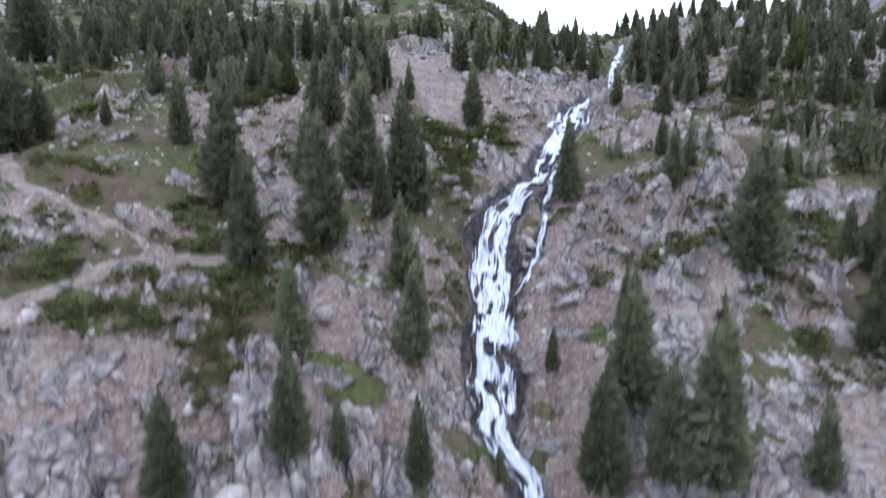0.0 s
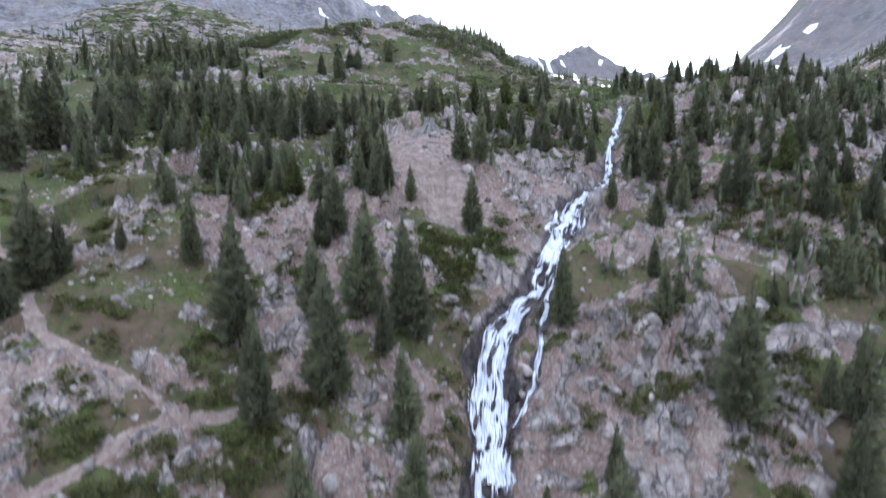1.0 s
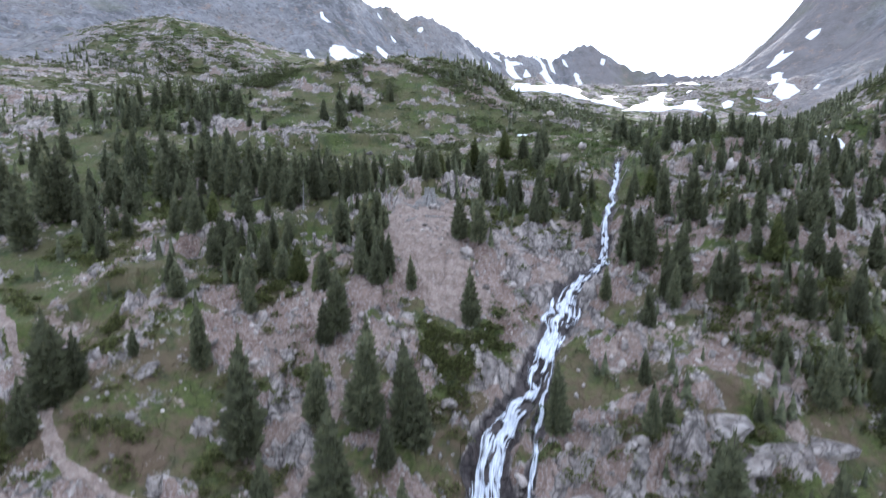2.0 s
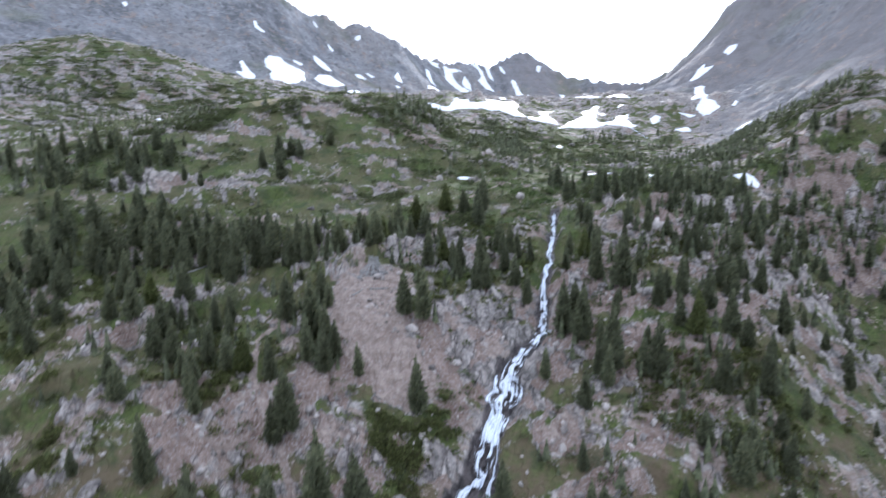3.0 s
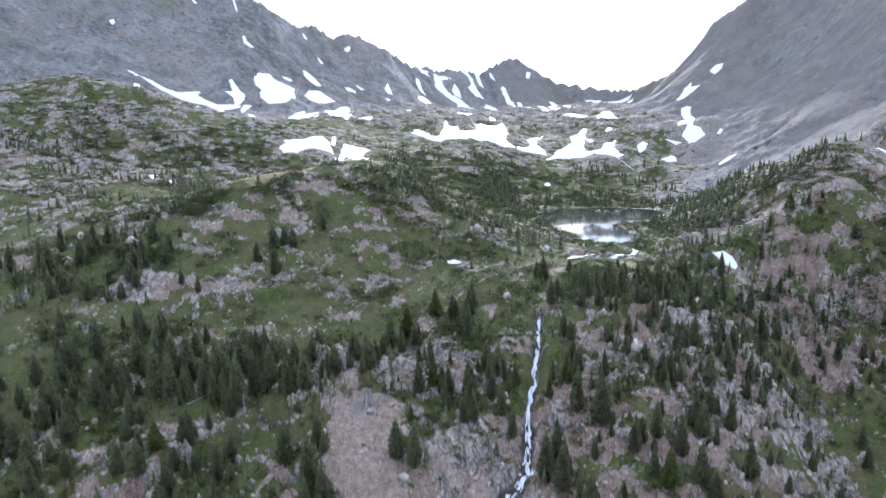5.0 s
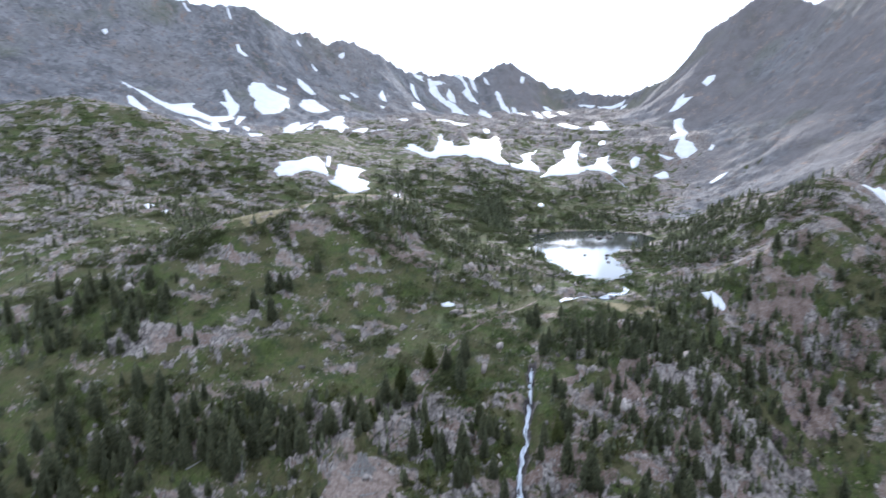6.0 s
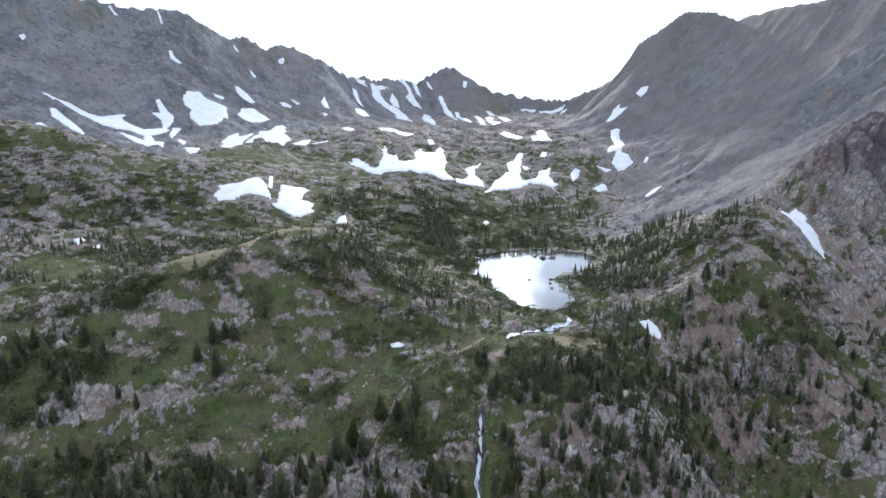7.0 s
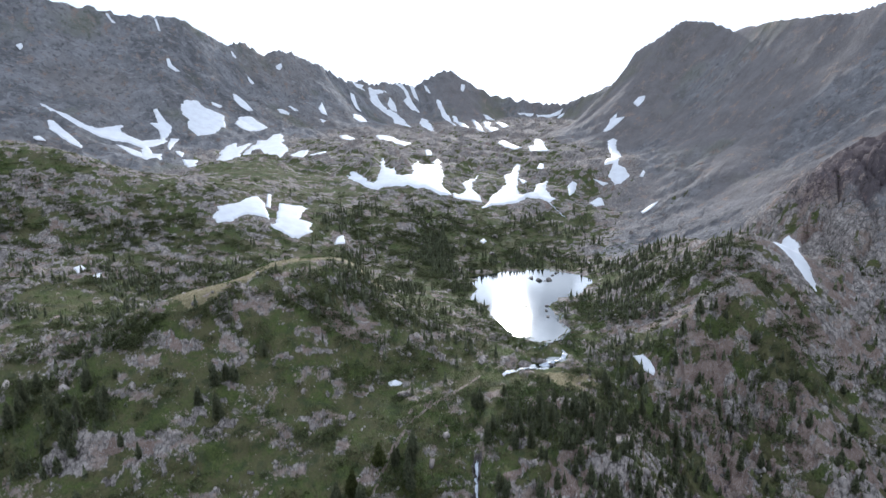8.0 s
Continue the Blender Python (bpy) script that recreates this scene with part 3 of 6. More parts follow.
def cover_of(x, y, walls=None):
    """Shares of turf, earth, path and mountain scree, wetness, and how rocky the ground is."""
    far = step(330, 480, y)
    walls = wall_share(x, y) if walls is None else walls
    meadow = 0.5 * fbm(x, y, 13, 5, 21) + 0.72 * fbm(x + 0.5 * y, 1.7 * y, 5.0, 5, 22) + 0.8 * patch(x, y, TURF_ALL) + 0.05 - 0.08 * far - 0.25 * step(520, 700, y) - 0.7 * walls
    grass = step(-0.05, 0.10, meadow)
    bare = 0.5 * fbm(x, y, 9, 4, 31) + 0.6 * fbm(x, y, 2.6, 4, 32) + 0.62 * patch(x, y, EARTH_ALL) - 0.17 - 0.1 * far - 0.7 * walls
    soil = step(-0.04, 0.12, bare) * (1 - grass)
    path = np.zeros(np.shape(x))
    for line, half in ((TRAIL_WEST, 0.5), (TRAIL_LOW, 0.5), (TRAIL_EAST, 0.4), (FOOTPATH, 0.3)):
        d, _ = along(x, y, line)
        path = np.maximum(path, 1 - step(half * 0.7, half * 1.5, d + 0.35 * fbm(x, y, 2.0, 3, 41)))
    heap = np.zeros(np.shape(x))
    for cx, cy, rx, ry in TAILINGS:
        heap = np.maximum(heap, 1 - np.hypot((x - cx) / rx, (y - cy) / ry))
    heap = step(-0.05, 0.25, heap + 0.25 * fbm(x, y, 5, 4, 51))
    wet = np.zeros(np.shape(x))
    for line in (CASCADE, SIDE_STRAND):
        d, f = along(x, y, line)
        half = np.interp(f, np.linspace(0, 1, len(line)), [p[2] for p in line]) / 2
        reach = 0.2 if line is SIDE_STRAND else 0.4
        wet = np.maximum(wet, 1 - step(half + reach * 0.0, half + reach * 1.3, d + 0.9 * fbm(x, y, 2.6, 3, 61)))
    grass, soil, path = grass * (1 - wet) * (1 - heap), soil * (1 - wet), np.maximum(path, 0.85 * heap) * (1 - wet)
    rocky = np.clip(1 - np.maximum(np.maximum(grass, straw_share(x, y)), np.maximum(0.75 * soil, path)), 0, 1)
    return grass, soil, path, np.clip(walls + 0.25 * step(560, 800, y), 0, 1), wet, rocky


# banks of old snow: what each is, and its outline in plan
SNOWBANKS = []


def snowbank(label, *outline):
    SNOWBANKS.append((label, np.array(outline)))


snowbank('broad snowfield below the western wall', (-122.2, 592.0), (-120.9, 607.3), (-111.1, 615.7), (-104.6, 612.2), (-93.2, 614.4), (-86.7, 616.3), (-84.5, 594.8), (-91.3, 566.9), (-102.8, 552.6), (-108.7, 560.9), (-114.5, 571.8), (-113.6, 578.9), (-120.5, 583.4))
snowbank('rounded snow patch on grey scree', (-76.6, 609.6), (-73.7, 630.7), (-63.4, 641.0), (-54.5, 633.7), (-46.4, 628.5), (-53.4, 613.8), (-61.6, 600.7), (-69.6, 601.5), (-74.2, 606.2))
snowbank('slanting snow streak on the wall', (-84.1, 672.2), (-80.9, 674.6), (-72.1, 670.6), (-62.3, 659.5), (-66.9, 651.7), (-75.4, 654.0), (-82.1, 661.5))
snowbank('long snow tongue at the foot of the wall', (-216.3, 529.6), (-201.9, 525.4), (-192.4, 520.4), (-179.3, 510.2), (-169.6, 511.0), (-159.6, 534.5), (-154.4, 516.4), (-138.7, 509.7), (-125.8, 527.8), (-123.3, 526.7), (-125.6, 507.3), (-129.2, 495.8), (-123.4, 482.5), (-116.9, 486.1), (-114.6, 464.8), (-119.3, 458.3), (-127.4, 463.1), (-134.1, 490.8), (-145.5, 496.3), (-154.6, 493.1), (-166.5, 493.8), (-176.1, 500.1), (-191.8, 512.5), (-205.6, 518.9))
snowbank('hooked snow arm above the scree', (-143.1, 576.6), (-140.7, 578.7), (-136.0, 570.8), (-131.4, 562.8), (-125.5, 558.4), (-123.6, 546.9), (-125.1, 537.7), (-125.1, 524.5), (-128.1, 524.7), (-130.3, 539.3), (-133.8, 546.0), (-141.7, 554.0), (-135.9, 557.1), (-139.7, 567.9))
snowbank('thin snow strip at the foot of the wall', (-150.2, 484.3), (-146.5, 484.9), (-131.3, 479.1), (-125.8, 464.3), (-134.3, 467.8), (-144.7, 478.3))
snowbank('snow streak below the western wall', (-201.3, 500.1), (-197.5, 501.1), (-188.3, 490.5), (-179.5, 480.8), (-167.1, 465.2), (-166.2, 460.1), (-174.2, 464.9), (-185.1, 475.7), (-194.7, 484.4))
snowbank('small snow spot on scree', (-197.0, 462.1), (-194.5, 466.6), (-188.4, 460.5), (-193.2, 458.3))
snowbank('small snow patch on grey scree', (-120.1, 513.4), (-121.8, 534.7), (-115.1, 537.6), (-116.7, 526.2), (-115.5, 499.2))
snowbank('snow patch beside the tarn', (-101.7, 476.2), (-96.5, 476.7), (-90.6, 479.0), (-90.4, 465.8), (-83.7, 450.6), (-75.3, 441.3), (-84.0, 441.4), (-92.7, 450.3))
snowbank('small snow spot on scree', (-111.2, 498.8), (-108.6, 503.1), (-104.2, 497.9), (-103.2, 483.7), (-107.9, 491.0))
snowbank('snowbank on the western bench', (-76.2, 462.2), (-77.1, 496.9), (-79.3, 519.3), (-75.1, 542.2), (-70.2, 554.7), (-68.1, 535.7), (-62.7, 549.2), (-57.3, 561.0), (-62.2, 512.4), (-58.6, 492.0), (-66.2, 471.4), (-72.4, 456.4))
snowbank('long snowbank on the western bench', (-58.6, 492.0), (-58.5, 522.3), (-54.8, 549.6), (-50.4, 571.9), (-44.4, 575.3), (-39.4, 610.6), (-29.9, 627.6), (-31.6, 598.2), (-27.1, 556.8), (-22.5, 530.2), (-27.6, 483.8), (-34.3, 481.6), (-41.2, 501.8), (-48.5, 516.9), (-54.4, 504.1))
snowbank('small snowbank on the green bench', (-20.3, 496.5), (-12.2, 517.9), (-4.8, 519.8), (-6.1, 497.9), (-11.6, 480.7), (-16.2, 483.4))
snowbank('thin snow line on the green bench', (-3.3, 497.7), (11.6, 514.5), (10.4, 506.3), (0.5, 489.9))
snowbank('narrow snow chute on the wall', (-146.2, 661.3), (-143.4, 664.3), (-140.0, 655.3), (-131.9, 649.9), (-135.7, 647.2), (-142.9, 650.0))
snowbank('narrow snow chute under the crest', (-207.0, 688.2), (-204.2, 689.5), (-201.2, 686.5), (-197.0, 685.1), (-200.3, 683.6))
snowbank('narrow snow chute under the crest', (-164.3, 709.7), (-162.3, 710.9), (-159.5, 705.5), (-157.1, 699.2), (-159.3, 699.3))
snowbank('small snow spot on the wall', (-258.5, 601.9), (-255.9, 607.2), (-253.8, 604.4), (-254.7, 599.1))
snowbank('small snow spot on the wall', (-43.3, 793.6), (-35.3, 801.4), (-33.4, 795.6), (-39.2, 788.3))
snowbank('thin snow line on a ledge', (-40.8, 713.3), (-27.0, 722.2), (-27.4, 710.3), (-37.5, 706.9))
snowbank('thin snow line on a ledge', (-100.5, 629.5), (-91.3, 635.3), (-92.5, 626.9), (-99.0, 625.1))
snowbank('narrow snow chute on the wall', (-93.9, 761.0), (-91.7, 764.0), (-86.7, 760.4), (-90.1, 755.5))
snowbank('narrow snow chute on the wall', (-75.6, 744.3), (-72.6, 745.9), (-66.9, 742.7), (-69.6, 735.0))
snowbank('thin snow line on a ledge', (-28.4, 740.4), (-24.4, 740.5), (-16.3, 734.8), (-21.8, 733.0))
snowbank('snow couloir on the headwall', (59.6, 892.7), (65.8, 897.6), (66.8, 883.2), (72.0, 862.4), (64.4, 857.5), (59.4, 873.7))
snowbank('snow couloir on the headwall', (66.3, 927.2), (87.4, 952.9), (81.4, 940.2), (88.4, 940.6), (71.3, 926.5))
snowbank('long forked snow couloir on the headwall', (93.8, 953.7), (101.4, 955.9), (123.1, 964.9), (105.9, 950.2), (110.9, 941.2), (121.3, 932.3), (134.5, 934.6), (146.8, 925.1), (136.5, 803.2), (129.1, 829.8), (127.3, 919.4), (110.1, 924.7), (96.0, 924.8), (92.1, 942.2))
snowbank('snow couloir on the headwall', (144.4, 988.8), (157.4, 995.9), (165.9, 990.1), (170.0, 976.6), (180.4, 961.3), (167.2, 958.1), (153.8, 967.9), (161.8, 979.4), (157.7, 987.7))
snowbank('snow couloir on the headwall', (171.5, 1003.0), (179.3, 1006.9), (181.3, 997.6), (184.8, 986.4), (176.1, 987.0))
snowbank('snow couloir under the peak', (198.7, 1011.4), (203.7, 1010.4), (209.2, 999.3), (201.0, 1003.9))
snowbank('long snow couloir under the peak', (215.4, 991.1), (221.5, 986.2), (223.3, 964.9), (229.3, 940.4), (199.5, 769.9), (220.6, 913.2), (218.1, 960.1))
snowbank('snow apron on the headwall', (181.2, 951.2), (191.4, 944.2), (163.2, 775.3), (156.2, 738.5), (156.0, 792.2), (170.7, 917.1))
snowbank('snow apron on the headwall', (56.2, 803.7), (69.1, 820.2), (76.0, 802.7), (65.9, 785.7), (54.8, 788.0))
snowbank('snow couloir on the headwall', (9.0, 756.1), (14.4, 784.4), (16.4, 766.7), (19.2, 750.2), (12.8, 748.3))
snowbank('thin snow line on the headwall', (8.6, 731.0), (21.0, 732.3), (11.6, 720.1))
snowbank('snow couloir on the headwall', (121.9, 942.0), (129.7, 960.0), (137.6, 952.3), (137.8, 937.6), (127.3, 935.9))
snowbank('thin snow chute below the peak', (236.0, 947.3), (241.0, 943.3), (229.0, 853.0), (214.2, 757.7), (210.4, 789.5))
snowbank('thin snow chute below the peak', (266.1, 932.4), (271.4, 933.5), (241.0, 803.7), (223.0, 724.3), (220.0, 740.8))
snowbank('small snow strip below the col', (297.0, 967.5), (306.8, 972.1), (311.5, 947.5), (296.6, 946.3))
snowbank('snow patch below the col', (274.6, 897.4), (270.3, 843.6), (242.9, 765.1), (250.0, 743.2), (234.3, 700.7), (230.9, 719.1), (242.5, 782.8))
snowbank('small snow strip below the col', (277.6, 837.6), (284.8, 831.6), (271.8, 760.7), (257.3, 745.4))
snowbank('snow rib under the peak', (271.1, 1022.6), (280.3, 1024.8), (271.0, 1007.3), (266.0, 1008.3))
snowbank('snow band below the col', (396.3, 963.8), (413.8, 941.0), (431.6, 930.5), (424.3, 925.9), (406.9, 937.4), (395.6, 956.6))
snowbank('small snow strip below the col', (412.9, 917.0), (423.1, 925.7), (427.3, 914.0), (416.9, 904.9))
snowbank('snow band below the col', (366.5, 982.7), (392.2, 967.1), (385.6, 964.1), (368.3, 976.0))
snowbank('small snow strip on the moraine', (28.4, 640.2), (38.1, 646.6), (44.4, 610.1), (40.4, 587.6), (29.7, 604.8))
snowbank('long snow strip on the moraine', (70.1, 652.1), (87.1, 651.7), (89.2, 598.4), (97.4, 570.7), (87.4, 547.9), (76.6, 572.5), (68.9, 606.4))
snowbank('small snow patch on the moraine', (192.2, 569.1), (209.5, 605.3), (198.0, 544.5), (199.0, 521.0), (189.5, 512.8), (186.3, 531.8))
snowbank('small snow patch on the moraine', (209.7, 527.3), (213.1, 520.9), (238.5, 579.1), (238.5, 560.1), (218.6, 505.5), (217.6, 495.0), (200.8, 497.2))
snowbank('small snow spot on the moraine', (102.7, 518.6), (107.7, 516.7), (104.7, 494.7), (98.6, 490.3))
snowbank('long snowbank with ragged rocks', (21.2, 415.9), (25.8, 411.1), (27.4, 421.5), (32.2, 413.6), (36.7, 395.1), (40.5, 379.1), (44.4, 392.4), (48.8, 422.1), (56.9, 467.3), (54.7, 437.8), (56.1, 418.7), (61.2, 423.8), (59.0, 400.6), (64.9, 398.6), (70.7, 403.3), (78.7, 443.7), (86.6, 466.6), (85.9, 442.8), (96.3, 454.6), (107.5, 483.7), (106.3, 467.2), (98.9, 434.0), (95.4, 408.8), (89.9, 394.4), (90.3, 378.4), (92.2, 369.5), (83.6, 366.5), (78.8, 371.7), (75.1, 378.5), (67.8, 375.7), (63.7, 381.6), (56.4, 378.3), (48.8, 379.9), (41.6, 375.7), (35.5, 383.7), (29.5, 395.0))
snowbank('snowbank broken by boulders', (92.2, 364.9), (93.9, 373.0), (98.9, 372.2), (106.0, 383.1), (106.8, 397.1), (114.1, 407.9), (122.3, 417.7), (128.7, 430.2), (125.4, 418.8), (116.8, 404.7), (111.9, 387.7), (114.2, 378.0), (111.8, 364.5), (102.8, 364.3), (95.7, 364.3))
snowbank('ragged snowbank above the lake', (110.4, 354.8), (118.6, 369.4), (130.8, 387.3), (144.1, 402.7), (151.0, 430.9), (157.2, 433.3), (173.3, 462.3), (175.7, 457.6), (165.8, 436.4), (150.2, 399.5), (146.6, 382.4), (159.2, 386.3), (166.6, 399.0), (173.2, 401.4), (178.4, 407.1), (169.8, 390.1), (167.5, 374.1), (171.6, 373.4), (162.9, 366.7), (158.5, 373.7), (151.0, 376.8), (139.5, 369.2), (129.4, 364.6), (117.8, 360.5))
snowbank('small snow spot among rocks', (159.2, 424.0), (159.8, 415.3), (162.5, 408.6), (157.0, 404.0))
snowbank('small snow spot among rocks', (183.8, 441.2), (192.1, 455.4), (194.6, 452.5), (188.1, 435.7))
snowbank('tall snow patch on the eastern talus', (277.2, 492.6), (283.2, 492.8), (284.3, 487.3), (275.4, 473.6), (265.2, 447.5), (240.1, 406.7), (239.2, 396.3), (237.8, 385.7), (228.1, 381.1), (225.1, 385.7), (225.3, 397.5), (230.8, 403.3), (236.6, 409.5), (230.6, 412.2), (235.9, 420.2), (256.8, 445.4), (264.5, 466.2))
snowbank('slanting snow patch on the eastern talus', (285.8, 517.7), (294.1, 524.1), (300.6, 530.4), (309.5, 532.9), (303.9, 525.0), (309.6, 517.4), (294.0, 512.6), (286.5, 513.4))
snowbank('slanting snow streak on the talus', (210.1, 325.3), (218.4, 328.0), (222.7, 325.7), (214.8, 322.3), (209.7, 321.9))
snowbank('pale rock and snow spot on the wall', (324.3, 528.0), (331.7, 529.9), (336.4, 524.1), (330.1, 518.6), (323.6, 518.2))
snowbank('small snow spot on talus', (240.7, 377.1), (247.4, 383.4), (246.5, 378.9), (241.3, 373.5))
snowbank('small snow patch among rocks', (189.8, 394.5), (198.6, 405.0), (201.1, 401.1), (191.1, 384.4), (183.6, 377.3))
snowbank('small snow patch among rocks', (193.0, 364.2), (206.3, 376.7), (208.7, 374.3), (202.0, 359.4), (193.6, 355.3))
snowbank('thin snow line among rocks', (215.4, 401.8), (221.7, 389.9), (217.9, 390.0))
snowbank('snowbank in a rocky hollow', (-50.3, 292.8), (-48.4, 298.3), (-48.8, 302.1), (-45.1, 305.3), (-40.1, 309.7), (-35.4, 320.3), (-31.4, 325.6), (-27.1, 318.1), (-25.3, 307.7), (-23.2, 298.7), (-25.5, 300.7), (-33.7, 299.8), (-37.5, 296.9), (-40.9, 290.2), (-47.0, 287.0))
snowbank('snowbank beside a dark cliff', (-21.8, 294.3), (-19.7, 296.6), (-19.6, 307.6), (-19.4, 324.9), (-14.9, 326.0), (-7.3, 331.1), (-4.2, 328.3), (-8.1, 319.0), (-8.6, 308.4), (-1.2, 306.3), (-3.4, 298.5), (-1.4, 295.9), (-7.1, 288.3), (-11.7, 283.6), (-16.7, 288.1), (-20.9, 291.1))
snowbank('narrow snow finger beside a dark cliff', (-25.9, 314.0), (-26.4, 335.7), (-24.5, 335.4), (-23.6, 313.3))
snowbank('small snow spot below the cliff', (8.5, 284.4), (10.7, 293.6), (14.1, 296.9), (14.4, 287.4))
snowbank('snow remnant on dark rubble', (-92.6, 235.9), (-91.0, 239.7), (-88.4, 236.0), (-89.0, 230.0))
snowbank('snow remnant on dark rubble', (-83.9, 229.6), (-82.1, 233.4), (-81.0, 229.5), (-82.0, 226.1))
snowbank('snow remnant on the hillside', (18.7, 148.5), (21.2, 149.6), (23.1, 148.3), (21.6, 147.2), (19.2, 147.4))
snowbank('snow spot on the valley floor', (92.0, 302.6), (95.5, 306.3), (96.4, 303.4), (93.3, 299.9))
snowbank('snow wedge in the eastern gully', (166.7, 170.2), (195.2, 194.2), (197.0, 192.9), (195.3, 186.9), (176.7, 164.4), (172.7, 157.1), (171.0, 153.1), (169.2, 153.9), (168.5, 157.2), (167.3, 161.3), (166.4, 164.3))
snowbank('snow remnant above the cliff', (98.2, 149.8), (100.9, 148.4), (101.7, 145.7), (101.7, 142.5), (100.2, 141.1), (98.5, 143.7), (98.2, 147.1))


def inside(x, y, outline):
    """Distance from a closed outline: above 0 within it."""
    best, odd = np.full(np.shape(x), 1e9), np.zeros(np.shape(x), bool)
    for (ax, ay), (bx, by) in zip(outline, np.roll(outline, -1, 0)):
        dx, dy = bx - ax, by - ay
        f = np.clip(((x - ax) * dx + (y - ay) * dy) / (dx * dx + dy * dy + 1e-9), 0, 1)
        best = np.minimum(best, np.hypot(x - ax - f * dx, y - ay - f * dy))
        if dy:
            odd ^= ((ay > y) != (by > y)) & (x < ax + (y - ay) * dx / dy)
    return np.where(odd, best, -best)


def snow_share(x, y):
    """1 where old snow has filled the hollows between the rocks."""
    share = np.zeros(np.shape(x))
    for _, outline in SNOWBANKS:
        lo, hi = outline.min(0), outline.max(0)
        rim = float(np.clip(0.12 * (hi - lo).max(), 1.0, 6.0))
        near = (x > lo[0] - rim) & (x < hi[0] + rim) & (y > lo[1] - rim) & (y < hi[1] + rim)
        if near.any():
            share[near] = np.maximum(share[near], step(-rim, 0.0, inside(x[near], y[near], outline)))
    return share


def rough(x, y, rocky, walls):
    """Rocks, clefts and gullies on top of the broad land."""
    r = np.hypot(x, y)
    fine, mid = 1 - step(120, 240, r), 1 - step(180, 440, r)
    tx, ty = x + 0.8 * vnoise(x / 3, y / 3, 91), y + 0.8 * vnoise(x / 3, y / 3, 92)
    rx, ry = 0.82 * tx + 0.57 * ty, 0.82 * ty - 0.57 * tx
    bumps = 0.55 * blocks(rx / 0.7, ry / 1.6, 3.2, 3) * mid + 0.36 * blocks(rx / 0.65, ry / 1.6, 1.15, 11) * fine + 0.9 * blocks(rx / 0.8, ry / 1.5, 8.0, 7) * mid
    z = rocky * (bumps * 1.15 + 0.55) + 0.25 * fbm(x, y, 5, 3, 71) * mid + 0.8 * fbm(x, y, 22, 3, 72)
    gully = 1 - np.abs(fbm(x * 1.0, y, 46, 4, 81)) * 2.4
    away = step(200, 420, r)
    far = step(370, 460, y)
    z = z + walls * (4.0 * (gully - 0.5) + 1.8 * fbm(x, y, 20, 3, 83) + 1.8 * blocks(x, y, 12, 15)) * away * (1 - 0.7 * talus_share(x, y))
    z = z + (1 - walls) * away * ((3.0 + 5.0 * far) * fbm(x, y, 48, 4, 85) + (1.3 + 1.6 * far) * blocks(rx, ry, 15, 17) * (0.3 + 0.7 * rocky))
    return z


def crag(x, y):
    """Cliff steps of the eastern knob and of the rock band beside the cascade."""
    s = np.exp(-((x - 122) / 34) ** 2 - ((y - 122) / 22) ** 2)
    s2 = np.exp(-((x - 228) / 36) ** 2 - ((y - 165) / 42) ** 2)
    return s2 * (9.0 * blocks(x / 1.3, y / 1.6, 10.0, 27) + 2.5 * blocks(x, y / 1.6, 4.0, 28)) + s * (3.0 * blocks(x + 0.4 * y, y / 2.2, 7.0, 23) + 1.5 * blocks(x, y / 2.0, 3.0, 24))


def dark_cliffs(x, y):
    """1 where the cliffs' colour is multiplied to a darker, purplish tone."""
    s = np.exp(-((x - 240) / 34) ** 2 - ((y - 190) / 46) ** 2) + 0.9 * np.exp(-((x - 100) / 16) ** 2 - ((y - 108) / 14) ** 2) + 0.8 * np.exp(-((x + 12) / 26) ** 2 - ((y - 318) / 14) ** 2)
    return step(0.3, 0.6, s + 0.3 * fbm(x, y, 14, 4, 98))


# small cliffs: the line of the foot, height, how far the ground behind keeps it
LEDGES = ((((-15, 89), (-11, 91.5), (-6.5, 94), (-2, 96.5), (5.4, 99.5), (11, 102)), 2.2, 5.0),
          (((-39, 75), (-34, 82), (-28, 87.5), (-20, 89.5)), 2.4, 6.0),
          (((-52, 57), (-47, 61), (-44, 65), (-40, 69), (-35, 70)), 2.2, 6.0),
          (((-40, 44.5), (-32, 46.5), (-26, 45.0)), 0.8, 4.0),
          (((-45, 118), (-30, 124), (-15, 127), (-4, 133), (6, 138)), 1.8, 7.0),
          (((30, 96), (42, 101), (52, 104), (63, 108)), 2.0, 6.0),
          (((14, 44), (20, 48), (27, 50), (36, 54)), 1.6, 5.0),
          (((9, 74), (4, 79), (2, 85)), 1.2, 4.0))


def ledges(x, y):
    """Rock steps that rise sharply along their foot and run out uphill."""
    z = np.zeros(np.shape(x))
    wx, wy = x + 1.3 * vnoise(x / 4, y / 4, 201) + 0.6 * vnoise(x / 1.3, y / 1.3, 202), y + 1.3 * vnoise(x / 4, y / 4, 203) + 0.5 * vnoise(x / 1.4, y / 1.4, 204)
    for line, tall, reach in LEDGES:
        d, f = along(wx, wy, line)
        px = np.interp(f, np.linspace(0, 1, len(line)), [p[0] for p in line])
        py = np.interp(f, np.linspace(0, 1, len(line)), [p[1] for p in line])
        dx, dy = line[-1][0] - line[0][0], line[-1][1] - line[0][1]
        up = ((wy - py) * dx - (wx - px) * dy) * (1 if dx > 0 else -1)
        ends = step(0.0, 0.12, f) * (1 - step(0.88, 1.0, f))
        z = z + tall * ends * (up > 0) * step(0, 0.5, d) * np.exp(-(d / reach) ** 2)
    return z


